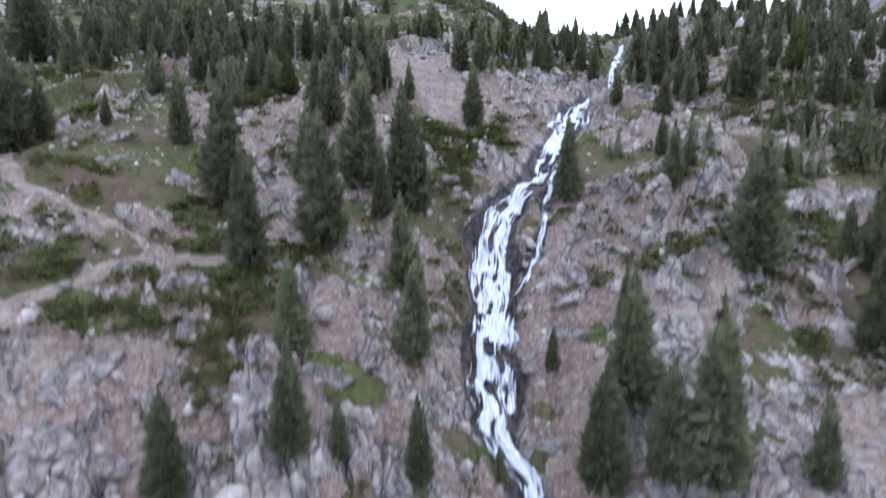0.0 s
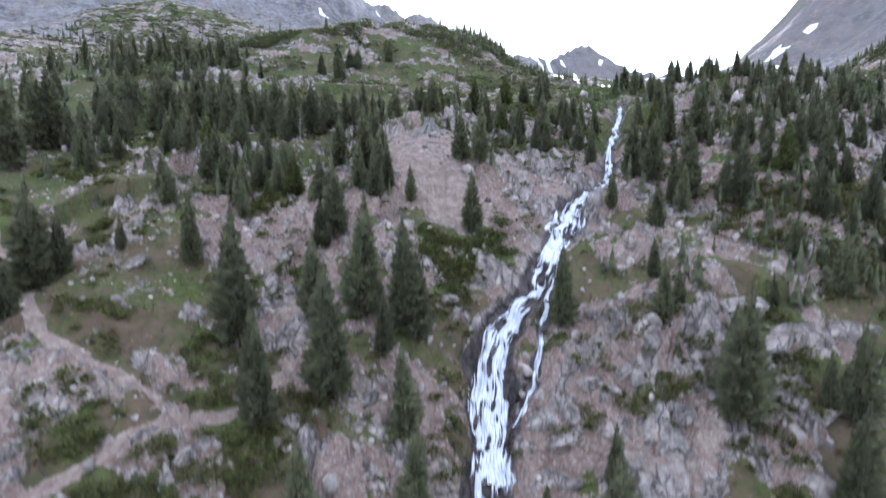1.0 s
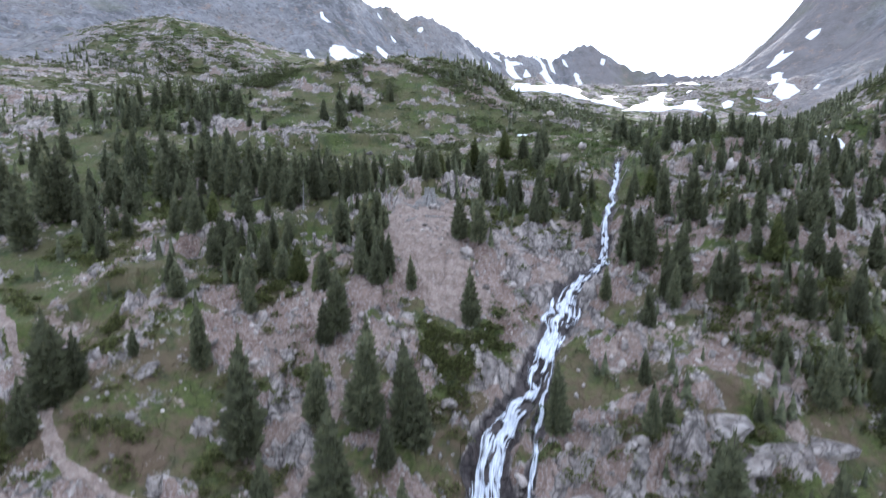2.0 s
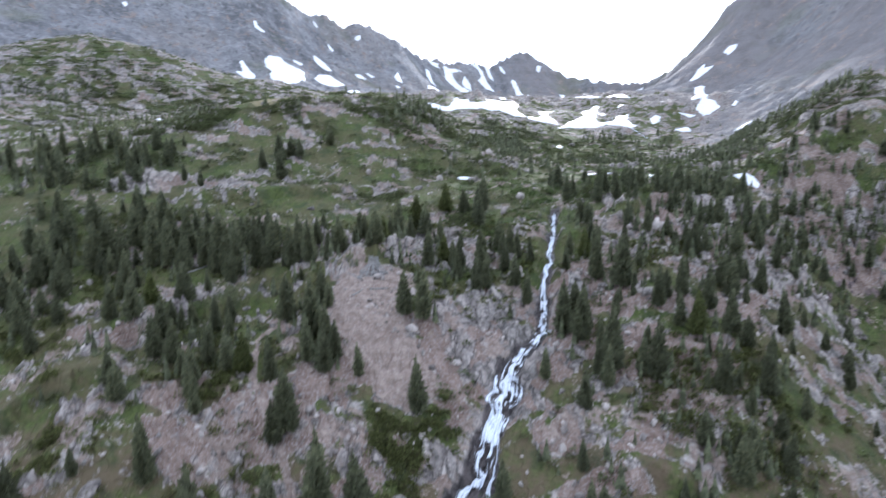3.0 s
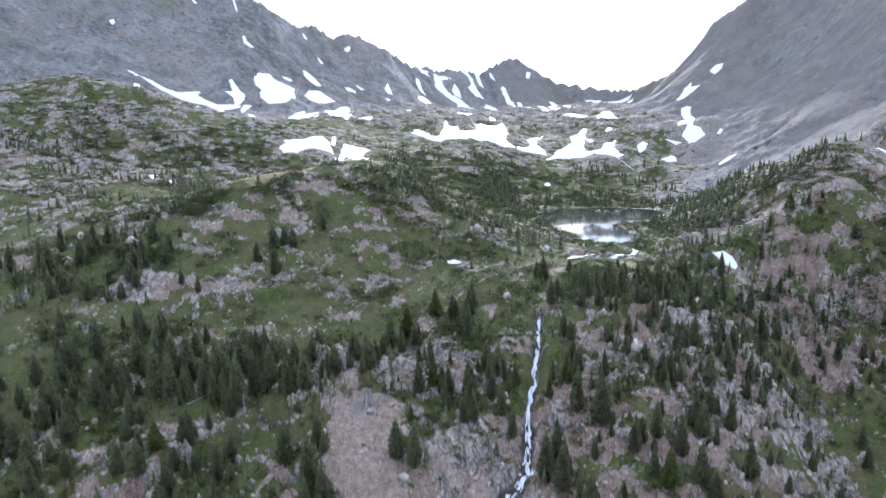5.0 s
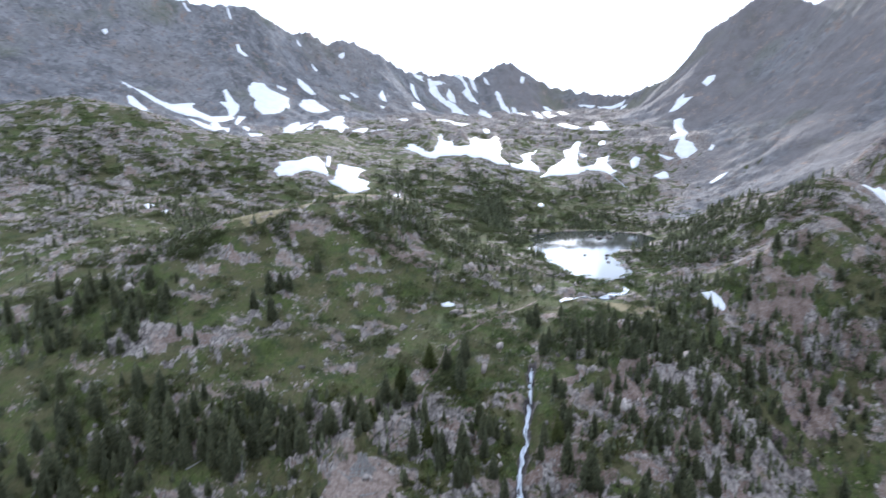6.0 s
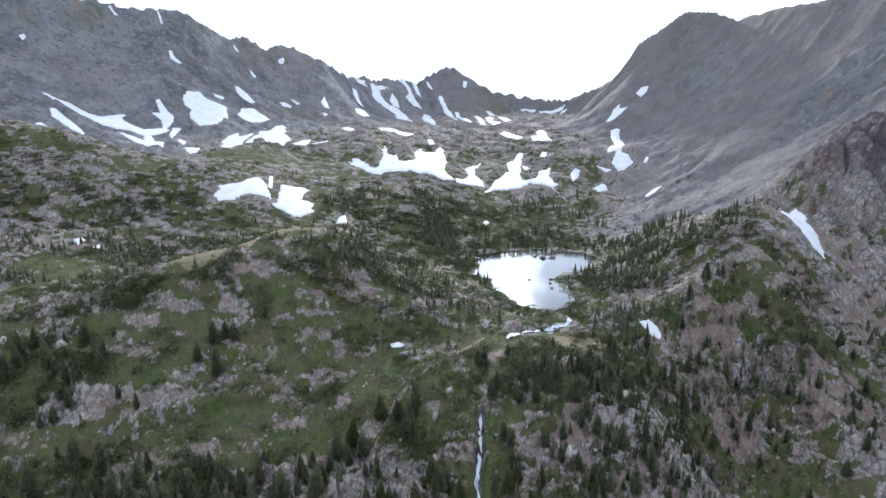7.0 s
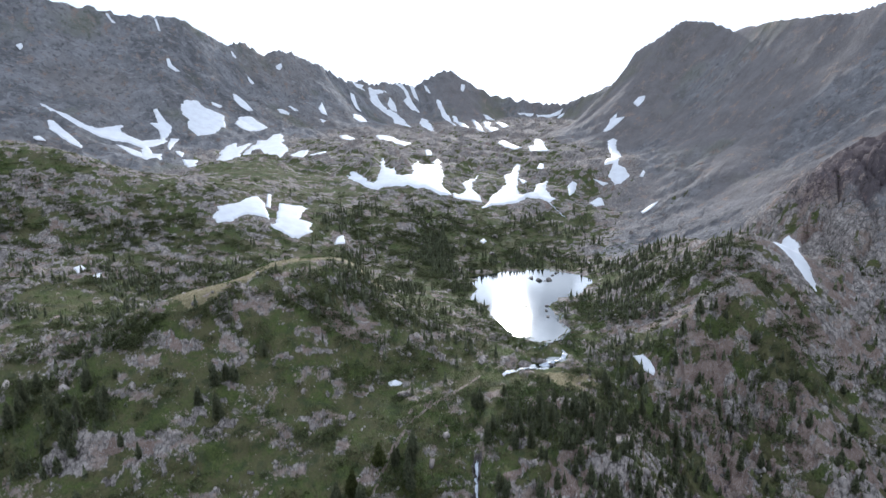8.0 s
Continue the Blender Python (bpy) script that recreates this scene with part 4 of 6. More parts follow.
def bed(x, y):
    """How far the streams have cut into the land."""
    cut = np.zeros(np.shape(x))
    for line, deep in ((CASCADE, 1.5), (SIDE_STRAND, 0.5)):
        d, f = along(x, y, line)
        half = np.interp(f, np.linspace(0, 1, len(line)), [p[2] for p in line]) / 2
        cut = np.maximum(cut, deep * (1 - step(half * 0.6, half + 1.8, d)))
    return cut


def near_stream(x, y):
    """1 on the worn bed of the cascade."""
    worn = np.zeros(np.shape(x))
    for line in (CASCADE, SIDE_STRAND):
        d, f = along(x, y, line)
        half = np.interp(f, np.linspace(0, 1, len(line)), [p[2] for p in line]) / 2
        worn = np.maximum(worn, 1 - step(half + 0.2, half + 1.4, d))
    return worn


def surface(x, y, full=False):
    x, y = np.asarray(x, float), np.asarray(y, float)
    walls = wall_share(x, y)
    grass, soil, path, scree, wet, rocky = cover_of(x, y, walls)
    lake = lake_depth(x, y)
    calm = 1 - step(-0.25, -0.02, lake)
    for cx, cy, rx, ry, level in PONDS:
        calm = calm * step(0.15, 0.6, np.hypot((x - cx) / rx, (y - cy) / ry) - 0.9)
    calm = calm * (1 - 0.97 * snow_share(x, y))
    z = broad(x, y) + calm * ((rough(x, y, rocky, walls) + ledges(x, y)) * (1 - 0.6 * near_stream(x, y)) + crag(x, y)) - bed(x, y) * calm
    if full:
        return z, grass, soil, path, scree, wet
    return z


def height(x, y):
    return float(surface(np.array([x]), np.array([y]))[0])


def heights(places):
    """Ground height at many places at once."""
    p = np.array([q[:2] for q in places], float)
    return [float(z) for z in surface(p[:, 0], p[:, 1])]


def part(name, bm, material, parent=None, label="", smooth=False):
    """One mesh object from a bmesh, as a thing or as a part of one."""
    mesh = bpy.data.meshes.new(name)
    bm.to_mesh(mesh)
    bm.free()
    return mesh_part(name, mesh, material, parent, label, smooth)


def mesh_part(name, mesh, material, parent=None, label="", smooth=False):
    mesh.materials.clear()
    mesh.materials.append(material)
    if smooth:
        mesh.polygons.foreach_set("use_smooth", np.ones(len(mesh.polygons), bool))
    ob = new(name, mesh)
    ob.parent = parent
    if label:
        ob["label"] = label
    return ob


def raw_mesh(name, verts, faces):
    """A mesh from arrays of corners and of triangles or quads."""
    verts, faces = np.asarray(verts, np.float32), np.asarray(faces, np.int32)
    mesh = bpy.data.meshes.new(name)
    mesh.vertices.add(len(verts))
    mesh.vertices.foreach_set("co", verts.ravel())
    n, k = faces.shape
    mesh.loops.add(n * k)
    mesh.loops.foreach_set("vertex_index", faces.ravel())
    mesh.polygons.add(n)
    mesh.polygons.foreach_set("loop_start", np.arange(n, dtype=np.int32) * k)
    mesh.update(calc_edges=True)
    mesh.validate()
    return mesh


# ---------------------------------------------------------------- ground: one sheet, finest where it is nearest
def build_ground():
    front = np.radians(np.arange(-45.0, 57.0, 0.172))
    back = np.radians(np.arange(57.0, 315.0, 4.3))
    az = np.concatenate([front, back])
    radii = np.concatenate([[0.02, 5, 10, 15], np.geomspace(18, 1250, 690), np.geomspace(1300, 4200, 9)])
    a, r = np.meshgrid(az, radii)
    x, y = r * np.sin(a), r * np.cos(a)
    z, grass, soil, path, scree, wet = surface(x, y, True)
    rows, cols = x.shape
    verts = np.stack([x, y, z], -1).reshape(-1, 3)
    i = np.arange(rows - 1)[:, None] * cols + np.arange(cols)[None, :]
    j = np.arange(rows - 1)[:, None] * cols + (np.arange(cols)[None, :] + 1) % cols
    faces = np.stack([i, j, j + cols, i + cols], -1).reshape(-1, 4)
    mesh = raw_mesh("ground", verts, faces)
    paint = mesh.attributes.new("cover", "FLOAT_COLOR", "POINT")
    paint.data.foreach_set("color", np.stack([grass, soil, path, scree], -1).astype(np.float32).ravel())
    loose = mesh.attributes.new("talus", "FLOAT", "POINT")
    loose.data.foreach_set("value", talus_share(x, y).astype(np.float32).ravel())
    straw_cover = mesh.attributes.new("straw", "FLOAT", "POINT")
    straw_cover.data.foreach_set("value", straw_share(x, y).astype(np.float32).ravel())
    sombre = mesh.attributes.new("cliff", "FLOAT", "POINT")
    sombre.data.foreach_set("value", dark_cliffs(x, y).astype(np.float32).ravel())
    damp = mesh.attributes.new("wet", "FLOAT", "POINT")
    damp.data.foreach_set("value", wet.astype(np.float32).ravel())
    ob = mesh_part("ground", mesh, GROUND)
    return tagged(ob, "rocky alpine cirque with grey granite, turf and pink earth", "mountain terrain", kind="structure")


build_ground()


# ---------------------------------------------------------------- lake and streams
def build_lake():
    n = 90
    gx, gy = np.meshgrid(np.linspace(60, 134, n), np.linspace(155, 274, n))
    inside = lake_depth(gx, gy) > -0.09
    keep = inside[:-1, :-1] | inside[1:, :-1] | inside[:-1, 1:] | inside[1:, 1:]
    i = (np.arange(n - 1)[:, None] * n + np.arange(n - 1)[None, :])[keep]
    mesh = raw_mesh("lake", np.stack([gx, gy, np.full(gx.shape, LAKE_Z)], -1).reshape(-1, 3), np.stack([i, i + 1, i + n + 1, i + n], -1))
    ob = mesh_part("lake", mesh, LAKE_WATER)
    return tagged(ob, "still mountain lake mirroring the bright sky", "lake", kind="structure")


build_lake()


def build_pond(cx, cy, rx, ry, level):
    n = 40
    gx, gy = np.meshgrid(np.linspace(cx - 1.2 * rx, cx + 1.2 * rx, n), np.linspace(cy - 1.2 * ry, cy + 1.2 * ry, n))
    inside = np.hypot((gx - cx) / rx, (gy - cy) / ry) + 0.3 * vnoise(gx / 1.6, gy / 1.6, 9) < 1.0
    keep = inside[:-1, :-1] & inside[1:, 1:]
    i = (np.arange(n - 1)[:, None] * n + np.arange(n - 1)[None, :])[keep]
    ob = mesh_part("pond", raw_mesh("pond", np.stack([gx, gy, np.full(gx.shape, level)], -1).reshape(-1, 3), np.stack([i, i + 1, i + n + 1, i + n], -1)), LAKE_WATER)
    return tagged(ob, "shallow bright pool on the grassy bench", "pond", kind="structure")


for pool in PONDS:
    build_pond(*pool)


def resample(line, gap):
    p = np.array(line, float)
    d = np.concatenate([[0], np.cumsum(np.hypot(*(p[1:, :2] - p[:-1, :2]).T))])
    s = np.arange(0, d[-1], gap)
    out = np.stack([np.interp(s, d, p[:, k]) for k in range(p.shape[1])], -1)
    for _ in range(3):
        out[1:-1] = (out[:-2] + 2 * out[1:-1] + out[2:]) / 4
    return out


def water_sheet(line, holes, lift, seed, across=26, gap=0.11, spread=1.0):
    """A sheet of white water on the stream bed, torn into strands by the rocks under it."""
    p = resample(line, gap)
    t = np.gradient(p[:, :2], axis=0)
    t /= np.linalg.norm(t, axis=1)[:, None]
    side = np.stack([-t[:, 1], t[:, 0]], -1)
    u = np.linspace(-1, 1, across)
    run = np.arange(len(p)) * gap
    wob = 0.25 * vnoise(run / 1.7, run * 0 + seed, seed)
    half = p[:, 2] / 2 * spread * (1 + 0.22 * vnoise(run / 2.3, run * 0, seed + 4))
    x = p[:, 0][:, None] + side[:, 0][:, None] * (u[None, :] * half[:, None] + wob[:, None])
    y = p[:, 1][:, None] + side[:, 1][:, None] * (u[None, :] * half[:, None] + wob[:, None])
    z = surface(x, y)
    for _ in range(4):
        z[:, 1:-1] = (z[:, :-2] + 2 * z[:, 1:-1] + z[:, 2:]) / 4
    for _ in range(3):
        z[1:-1] = (z[:-2] + 2 * z[1:-1] + z[2:]) / 4
    s, w = np.meshgrid(run, u * 1.0, indexing="ij")
    w = w * half[:, None]
    wave = w + 0.22 * vnoise(w / 1.2, s / 1.6, seed + 7) + 0.07 * vnoise(w / 0.4, s / 0.8, seed + 8)
    braid = 1 - 2.0 * np.abs(vnoise(wave / 0.62, s / 5.0, seed + 1))
    strand = 1 - 2.0 * np.abs(vnoise(wave / 0.27, s / 3.2, seed + 2))
    wisp = 1 - 2.0 * np.abs(vnoise(wave / 0.13, s / 2.0, seed + 3))
    rocks = np.clip(vnoise(wave / 0.50, s / 1.5, seed + 4) - 0.10, 0, 1) + 0.6 * np.clip(vnoise(wave / 0.24, s / 0.9, seed + 9) - 0.25, 0, 1)
    body = 0.5 * (1 - (u[None, :] * 1.05) ** 2) + 0.2 * vnoise(s / 2.2, s * 0, seed + 6)
    sheet = 0.45 * braid + 0.40 * strand + 0.28 * wisp + body - 1.7 * rocks - 0.8 * np.abs(u)[None, :] ** 6
    full = sheet > holes - 0.42
    z = z + lift + 0.16 * np.clip(sheet - holes, -0.3, 1.2) - 0.06
    keep = full[:-1, :-1] & full[1:, 1:]
    n = across
    i = (np.arange(len(p) - 1)[:, None] * n + np.arange(n - 1)[None, :])[keep]
    used, quads = np.unique(np.stack([i, i + 1, i + n + 1, i + n], -1), return_inverse=True)
    quads = quads.reshape(-1, 4)
    top = np.stack([x, y, z], -1).reshape(-1, 3)[used]
    flow = np.stack([w + 7.0 * seed, s, np.clip((sheet - holes + 0.42) / 0.75, 0, 1)], -1).reshape(-1, 3)[used]
    mesh = raw_mesh("water", top, quads)
    mesh.attributes.new("flow", "FLOAT_VECTOR", "POINT").data.foreach_set("vector", flow.astype(np.float32).ravel())
    return mesh


def build_waterfall():
    fall = tagged(new("waterfall"), "white mountain cascade tumbling over dark wet rock", "waterfall")
    fall.location = (0, 0, 0)
    mesh_part("upper_cascade", water_sheet(CASCADE[0:9], 0.36, 0.3, 5, 30), FOAM, fall, "narrow white upper cascade", True)
    mesh_part("middle_fall", water_sheet(CASCADE[7:13], 0.38, 0.32, 25, 48), FOAM, fall, "fanning middle fall", True)
    mesh_part("main_fall", water_sheet(CASCADE[11:17], 0.34, 0.34, 45, 76), FOAM, fall, "broad veil of white water", True)
    mesh_part("lower_fall", water_sheet(CASCADE[15:24], 0.42, 0.32, 65, 72), FOAM, fall, "lower fall split into strands", True)
    mesh_part("side_strand", water_sheet(SIDE_STRAND, 0.36, 0.25, 85, 18), FOAM, fall, "thin side strand of water", True)
    return fall


build_waterfall()
inlet = mesh_part("inlet_stream", water_sheet(INLET, 0.3, 0.7, 125, 8, 0.8, 0.9), FOAM, None, "", True)
tagged(inlet, "thin white stream running down to the lake", "stream", kind="structure")
# sun glitter on the outlet is put in as white, together with its foam
outlet = mesh_part("outlet_stream", water_sheet(OUTLET, -0.05, 0.45, 145, 26, 0.2, 1.0), FOAM, None, "", True)
tagged(outlet, "lake's outlet between boulders, foam and sun glitter both put in as white", "stream", kind="structure")


# ---------------------------------------------------------------- spruces
def spruce_meshes(seed, tall, slim, levels=27, ragged=0.25):
    """Trunk and crown of one spruce, 1 m of height a unit of `tall`; whorls of drooping, pointed boughs."""
    rnd = random.Random(seed)
    bm = bmesh.new()
    rings = []
    for k in range(5):
        f = k / 4
        rad = (0.020 * (1 - f) + 0.002) * tall
        rings.append([bm.verts.new((rad * math.cos(a * math.tau / 6), rad * math.sin(a * math.tau / 6), -0.06 * tall + f * 1.04 * tall)) for a in range(6)])
    for lo, hi in zip(rings, rings[1:]):
        for a in range(6):
            bm.faces.new((lo[a], lo[(a + 1) % 6], hi[(a + 1) % 6], hi[a]))
    trunk = bpy.data.meshes.new("trunk")
    bm.to_mesh(trunk)
    bm.free()
    bm = bmesh.new()
    lean = (rnd.uniform(-0.012, 0.012), rnd.uniform(-0.012, 0.012))
    lop = rnd.uniform(0, math.tau)
    lobes = [(rnd.uniform(0, math.tau), rnd.uniform(0.05, 0.8), rnd.uniform(-0.3, 0.3)) for _ in range(9)]

    def reach_at(f, a):
        """The crown's radius at a share of its height, swelling and thinning unevenly."""
        r = slim * tall * ((1 - f) ** 0.70 + 0.02) * (0.62 + 0.38 * min(1.0, f / 0.10)) * (1 + 0.12 * math.cos(a - lop))
        for la, lf, amount in lobes:
            r *= 1 + amount * 2.2 * ragged * math.exp(-((f - lf) / 0.10) ** 2) * max(0.0, math.cos(a - la))
        return r

    rings = []
    for k in range(9):
        f = k / 8
        rings.append([bm.verts.new((lean[0] * f * tall + math.cos(q) * reach_at(f, q) * 0.68, lean[1] * f * tall + math.sin(q) * reach_at(f, q) * 0.68, (0.06 + 0.92 * f) * tall + rnd.uniform(-0.02, 0.02) * tall)) for q in [j * math.tau / 8 + 0.4 * k for j in range(8)]])
    for lo, hi in zip(rings, rings[1:]):
        for q in range(8):
            bm.faces.new((lo[q], lo[(q + 1) % 8], hi[(q + 1) % 8], hi[q]))
    for k in range(levels * 26):
        f = 1 - math.sqrt(rnd.random())
        f = min(f * 1.02, 0.985)
        a = rnd.uniform(0, math.tau)
        full = reach_at(f, a)
        start = full * rnd.uniform(0.35, 0.72)
        length = full * rnd.uniform(0.32, 0.62) * (1 + rnd.uniform(-ragged, ragged)) + 0.012 * tall
        z = (0.05 + 0.93 * f) * tall
        wide = (0.011 + 0.008 * (1 - f)) * tall * rnd.uniform(0.7, 1.3)
        lift = rnd.uniform(-0.45, 0.75)
        ca, sa = math.cos(a), math.sin(a)
        cx, cy = lean[0] * z, lean[1] * z
        skew = rnd.uniform(-0.5, 0.5) * length

        def at(d, s, h):
            return bm.verts.new((cx + ca * d - sa * s, cy + sa * d + ca * s, z + h))
        root = at(start, 0, 0.02 * tall)
        left = at(start + 0.45 * length, wide + 0.4 * skew, lift * 0.5 * length - 0.018 * tall)
        right = at(start + 0.45 * length, -wide + 0.4 * skew, lift * 0.5 * length - 0.018 * tall)
        tip = at(start + length, skew, lift * length + rnd.uniform(-0.01, 0.03) * tall)
        bm.faces.new((root, left, tip))
        bm.faces.new((root, tip, right))
    for k in range(3):
        a, h = rnd.uniform(0, math.tau), tall * rnd.uniform(0.97, 1.05)
        base = [bm.verts.new((lean[0] * tall + 0.018 * tall * math.cos(a + j * 2.1), lean[1] * tall + 0.018 * tall * math.sin(a + j * 2.1), tall * 0.88)) for j in range(3)]
        peak = bm.verts.new((lean[0] * tall + 0.01 * tall * math.cos(a), lean[1] * tall + 0.01 * tall * math.sin(a), h))
        for j in range(3):
            bm.faces.new((base[j], base[(j + 1) % 3], peak))
    crown = bpy.data.meshes.new("crown")
    bm.to_mesh(crown)
    bm.free()
    return trunk, crown


def spruce(seed, slim, needles, label, group, levels=27, ragged=0.25):
    tree = tagged(new("spruce_tree"), label, "tree", group)
    trunk, crown = spruce_meshes(seed, 8.0, slim, levels, ragged)
    mesh_part("trunk", trunk, BARK, tree)
    mesh_part("crown", crown, needles, tree)
    return tree


# spruces of the gorge: x, y, height
SPRUCES_GORGE = (
    (-13.6, 25.4, 5.4), (-8.1, 26.8, 5.9), (20.7, 27.6, 4.7), (15.1, 28.0, 10.0), (-5.7, 28.4, 3.4), (12.5, 28.5, 6.6),
    (-1.4, 28.6, 4.8), (9.0, 29.3, 7.0), (3.4, 30.5, 2.2), (11.8, 33.3, 8.0), (-9.4, 33.4, 6.0), (29.4, 36.0, 8.0),
    (-1.9, 36.2, 7.5), (7.8, 37.9, 3.0), (13.2, 38.7, 4.8), (-14.2, 40.0, 8.8), (33.2, 41.2, 7.9), (23.8, 41.4, 9.6),
    (31.0, 41.5, 4.8),
)
SPRUCES_GORGE_UP = (
    (-3.1, 42.6, 6.9), (-9.1, 43.1, 9.7), (-38.7, 46.2, 6.0), (-5.5, 48.0, 5.0), (-19.0, 48.3, 11.5), (20.3, 48.6, 5.3),
    (-39.3, 51.4, 9.4), (-7.6, 51.4, 10.8), (-3.7, 51.4, 9.9), (-2.3, 51.4, 7.6), (-12.9, 52.4, 7.2), (39.1, 52.4, 6.0),
    (-37.8, 52.6, 5.6), (11.8, 52.7, 7.3), (21.5, 55.0, 3.8), (36.3, 55.5, 4.2), (-33.8, 56.5, 3.2), (-26.8, 57.0, 7.5),
    (47.1, 60.3, 6.0), (41.7, 60.8, 6.0),
)
# on the slope west of the falls
SPRUCES_WEST = (
    (-14.0, 62.0, 5.1), (-12.4, 62.3, 7.5), (-23.7, 64.6, 4.4), (3.4, 65.3, 6.9), (-33.2, 65.9, 4.7), (-4.1, 69.4, 4.4),
    (-25.4, 69.6, 4.7), (-15.5, 69.7, 5.3), (-8.6, 70.1, 5.6), (-19.3, 71.4, 5.0), (-11.0, 71.5, 5.3), (-21.6, 71.7, 5.1),
    (-28.5, 72.0, 5.7), (-7.3, 72.0, 5.3), (-24.2, 72.8, 5.6), (-31.3, 73.4, 5.4), (-10.9, 76.6, 8.3), (-61.2, 78.1, 11.5),
    (-35.9, 78.5, 5.4), (2.6, 79.9, 6.6), (-52.8, 81.3, 7.6), (-10.2, 82.7, 5.8), (-15.6, 82.9, 6.9), (-69.1, 85.3, 10.3),
    (-62.4, 85.4, 11.5), (-60.9, 86.5, 11.0), (-42.2, 88.8, 4.6), (-55.7, 90.8, 8.6), (-56.3, 93.5, 8.6), (-25.0, 93.7, 8.6),
)
# on the rib east of the falls
SPRUCES_EAST = (
    (49.6, 63.5, 6.0), (34.3, 63.7, 7.5), (29.3, 66.2, 8.0), (42.3, 68.7, 6.0), (47.9, 69.4, 6.0), (57.0, 71.5, 6.0),
    (27.1, 72.0, 8.0), (46.7, 73.6, 5.9), (39.3, 74.4, 6.0), (25.4, 74.6, 7.4), (44.2, 76.6, 6.0), (52.1, 77.0, 6.0),
    (28.0, 77.0, 5.7), (5.1, 78.0, 7.3), (58.2, 78.4, 6.0), (37.0, 81.6, 8.0), (58.3, 85.3, 6.0), (34.6, 86.4, 8.0),
    (51.8, 87.0, 6.0), (5.1, 87.9, 3.0), (16.4, 88.4, 8.2), (64.5, 89.8, 6.8), (11.8, 90.9, 5.2), (20.3, 92.7, 7.4),
    (7.0, 93.6, 6.3), (16.4, 93.7, 6.9), (12.6, 93.9, 6.9), (60.2, 94.2, 7.2),
)
# along the foot of the meadow
SPRUCES_BENCH = (
    (-44.6, 95.5, 8.6), (20.6, 95.6, 6.1), (-49.2, 95.8, 8.6), (-13.6, 95.9, 7.5), (-27.9, 95.9, 8.6), (10.0, 96.4, 6.0),
    (-37.7, 96.7, 8.6), (-16.8, 96.8, 8.6), (-25.8, 97.1, 8.6), (-22.9, 97.2, 8.6), (-47.9, 97.3, 8.6), (-40.4, 97.4, 8.6),
    (-32.0, 97.5, 8.6), (-72.3, 97.6, 8.6), (-35.2, 98.2, 8.6), (-45.9, 98.3, 8.6), (-29.4, 99.0, 8.6),
)
SPRUCES_BENCH_UP = (
    (-20.4, 99.8, 8.4), (-8.6, 100.5, 6.7), (-35.7, 101.4, 8.6), (-32.7, 101.4, 8.6), (-45.1, 102.6, 8.6), (-39.2, 102.8, 8.6),
    (37.7, 103.2, 7.1), (-5.2, 103.7, 4.8), (-16.5, 103.9, 8.6), (-42.7, 104.2, 8.6), (0.6, 105.1, 5.4), (-13.4, 105.2, 7.0),
    (-54.2, 106.7, 8.6), (4.4, 107.4, 6.1), (-2.7, 107.7, 5.0), (-74.6, 108.2, 6.8), (2.3, 109.6, 7.1), (5.9, 111.5, 7.2),
)
# on the hill and round the lake bench
SPRUCES_HIGH = (
    (63.9, 112.3, 5.4), (48.4, 112.4, 6.5), (-63.6, 112.8, 5.5), (20.1, 116.5, 6.3), (16.3, 117.0, 6.3), (12.6, 117.4, 5.7),
    (56.6, 119.2, 6.9), (99.0, 121.2, 8.6), (94.9, 122.0, 8.6), (95.0, 126.7, 8.6), (87.6, 127.5, 8.1), (114.0, 128.9, 8.6),
    (-75.8, 132.9, 8.6), (-25.5, 136.5, 6.5), (-79.3, 136.7, 8.6), (-56.4, 136.7, 7.7), (-62.6, 138.3, 8.6), (-70.3, 142.7, 8.3),
    (-78.8, 144.8, 6.9), (-24.7, 148.4, 7.0), (-15.1, 154.9, 6.5), (-15.8, 156.8, 5.8),
)


random.seed(11)
KINDS = [
    spruce(1, 0.155, NEEDLES, "dark green spruce with a narrow pointed crown", "spruces on the slopes"),
    spruce(2, 0.18, NEEDLES, "dark green spruce with full drooping boughs", "spruces on the slopes"),
    spruce(3, 0.14, NEEDLES, "slender dark green spruce on rocky ground", "spruces on the slopes", 29),
    spruce(4, 0.205, NEEDLES, "broad dark green spruce with ragged boughs", "spruces on the slopes", 26, 0.38),
    spruce(5, 0.17, NEEDLES, "dark spruce with an uneven, gappy crown", "spruces on the slopes", 24, 0.45),
    spruce(6, 0.22, NEEDLES_WARM, "yellow-green young spruce with a bushy crown", "spruces on the slopes", 23, 0.3),
]
kind_used = [False] * len(KINDS)


def plant(x, y, tall, z):
    pick = random.choices(range(6), (5, 5, 4, 3, 3, 1.2 if tall < 7 else 0.15))[0]
    m = pose(x, y, z - 0.12, random.uniform(-2, 2), random.uniform(-2, 2), random.uniform(0, 360)) @ Matrix.Diagonal((*(tall / 8 * random.uniform(0.95, 1.2),) * 2, tall / 8, 1))
    if kind_used[pick]:
        made = copy_thing(KINDS[pick], m)
        made.matrix_basis = m
    else:
        KINDS[pick].matrix_basis = m
        kind_used[pick] = True


spots = [s for group in (SPRUCES_GORGE, SPRUCES_GORGE_UP, SPRUCES_WEST, SPRUCES_EAST, SPRUCES_BENCH, SPRUCES_BENCH_UP, SPRUCES_HIGH) for s in group]
for (x, y, tall), z in zip(spots, heights(spots)):
    plant(x, y, 1.12 * tall * (random.uniform(0.62, 1.05) if y > 88 else 1.0), z)
placed = [(x, y) for x, y, _ in spots]

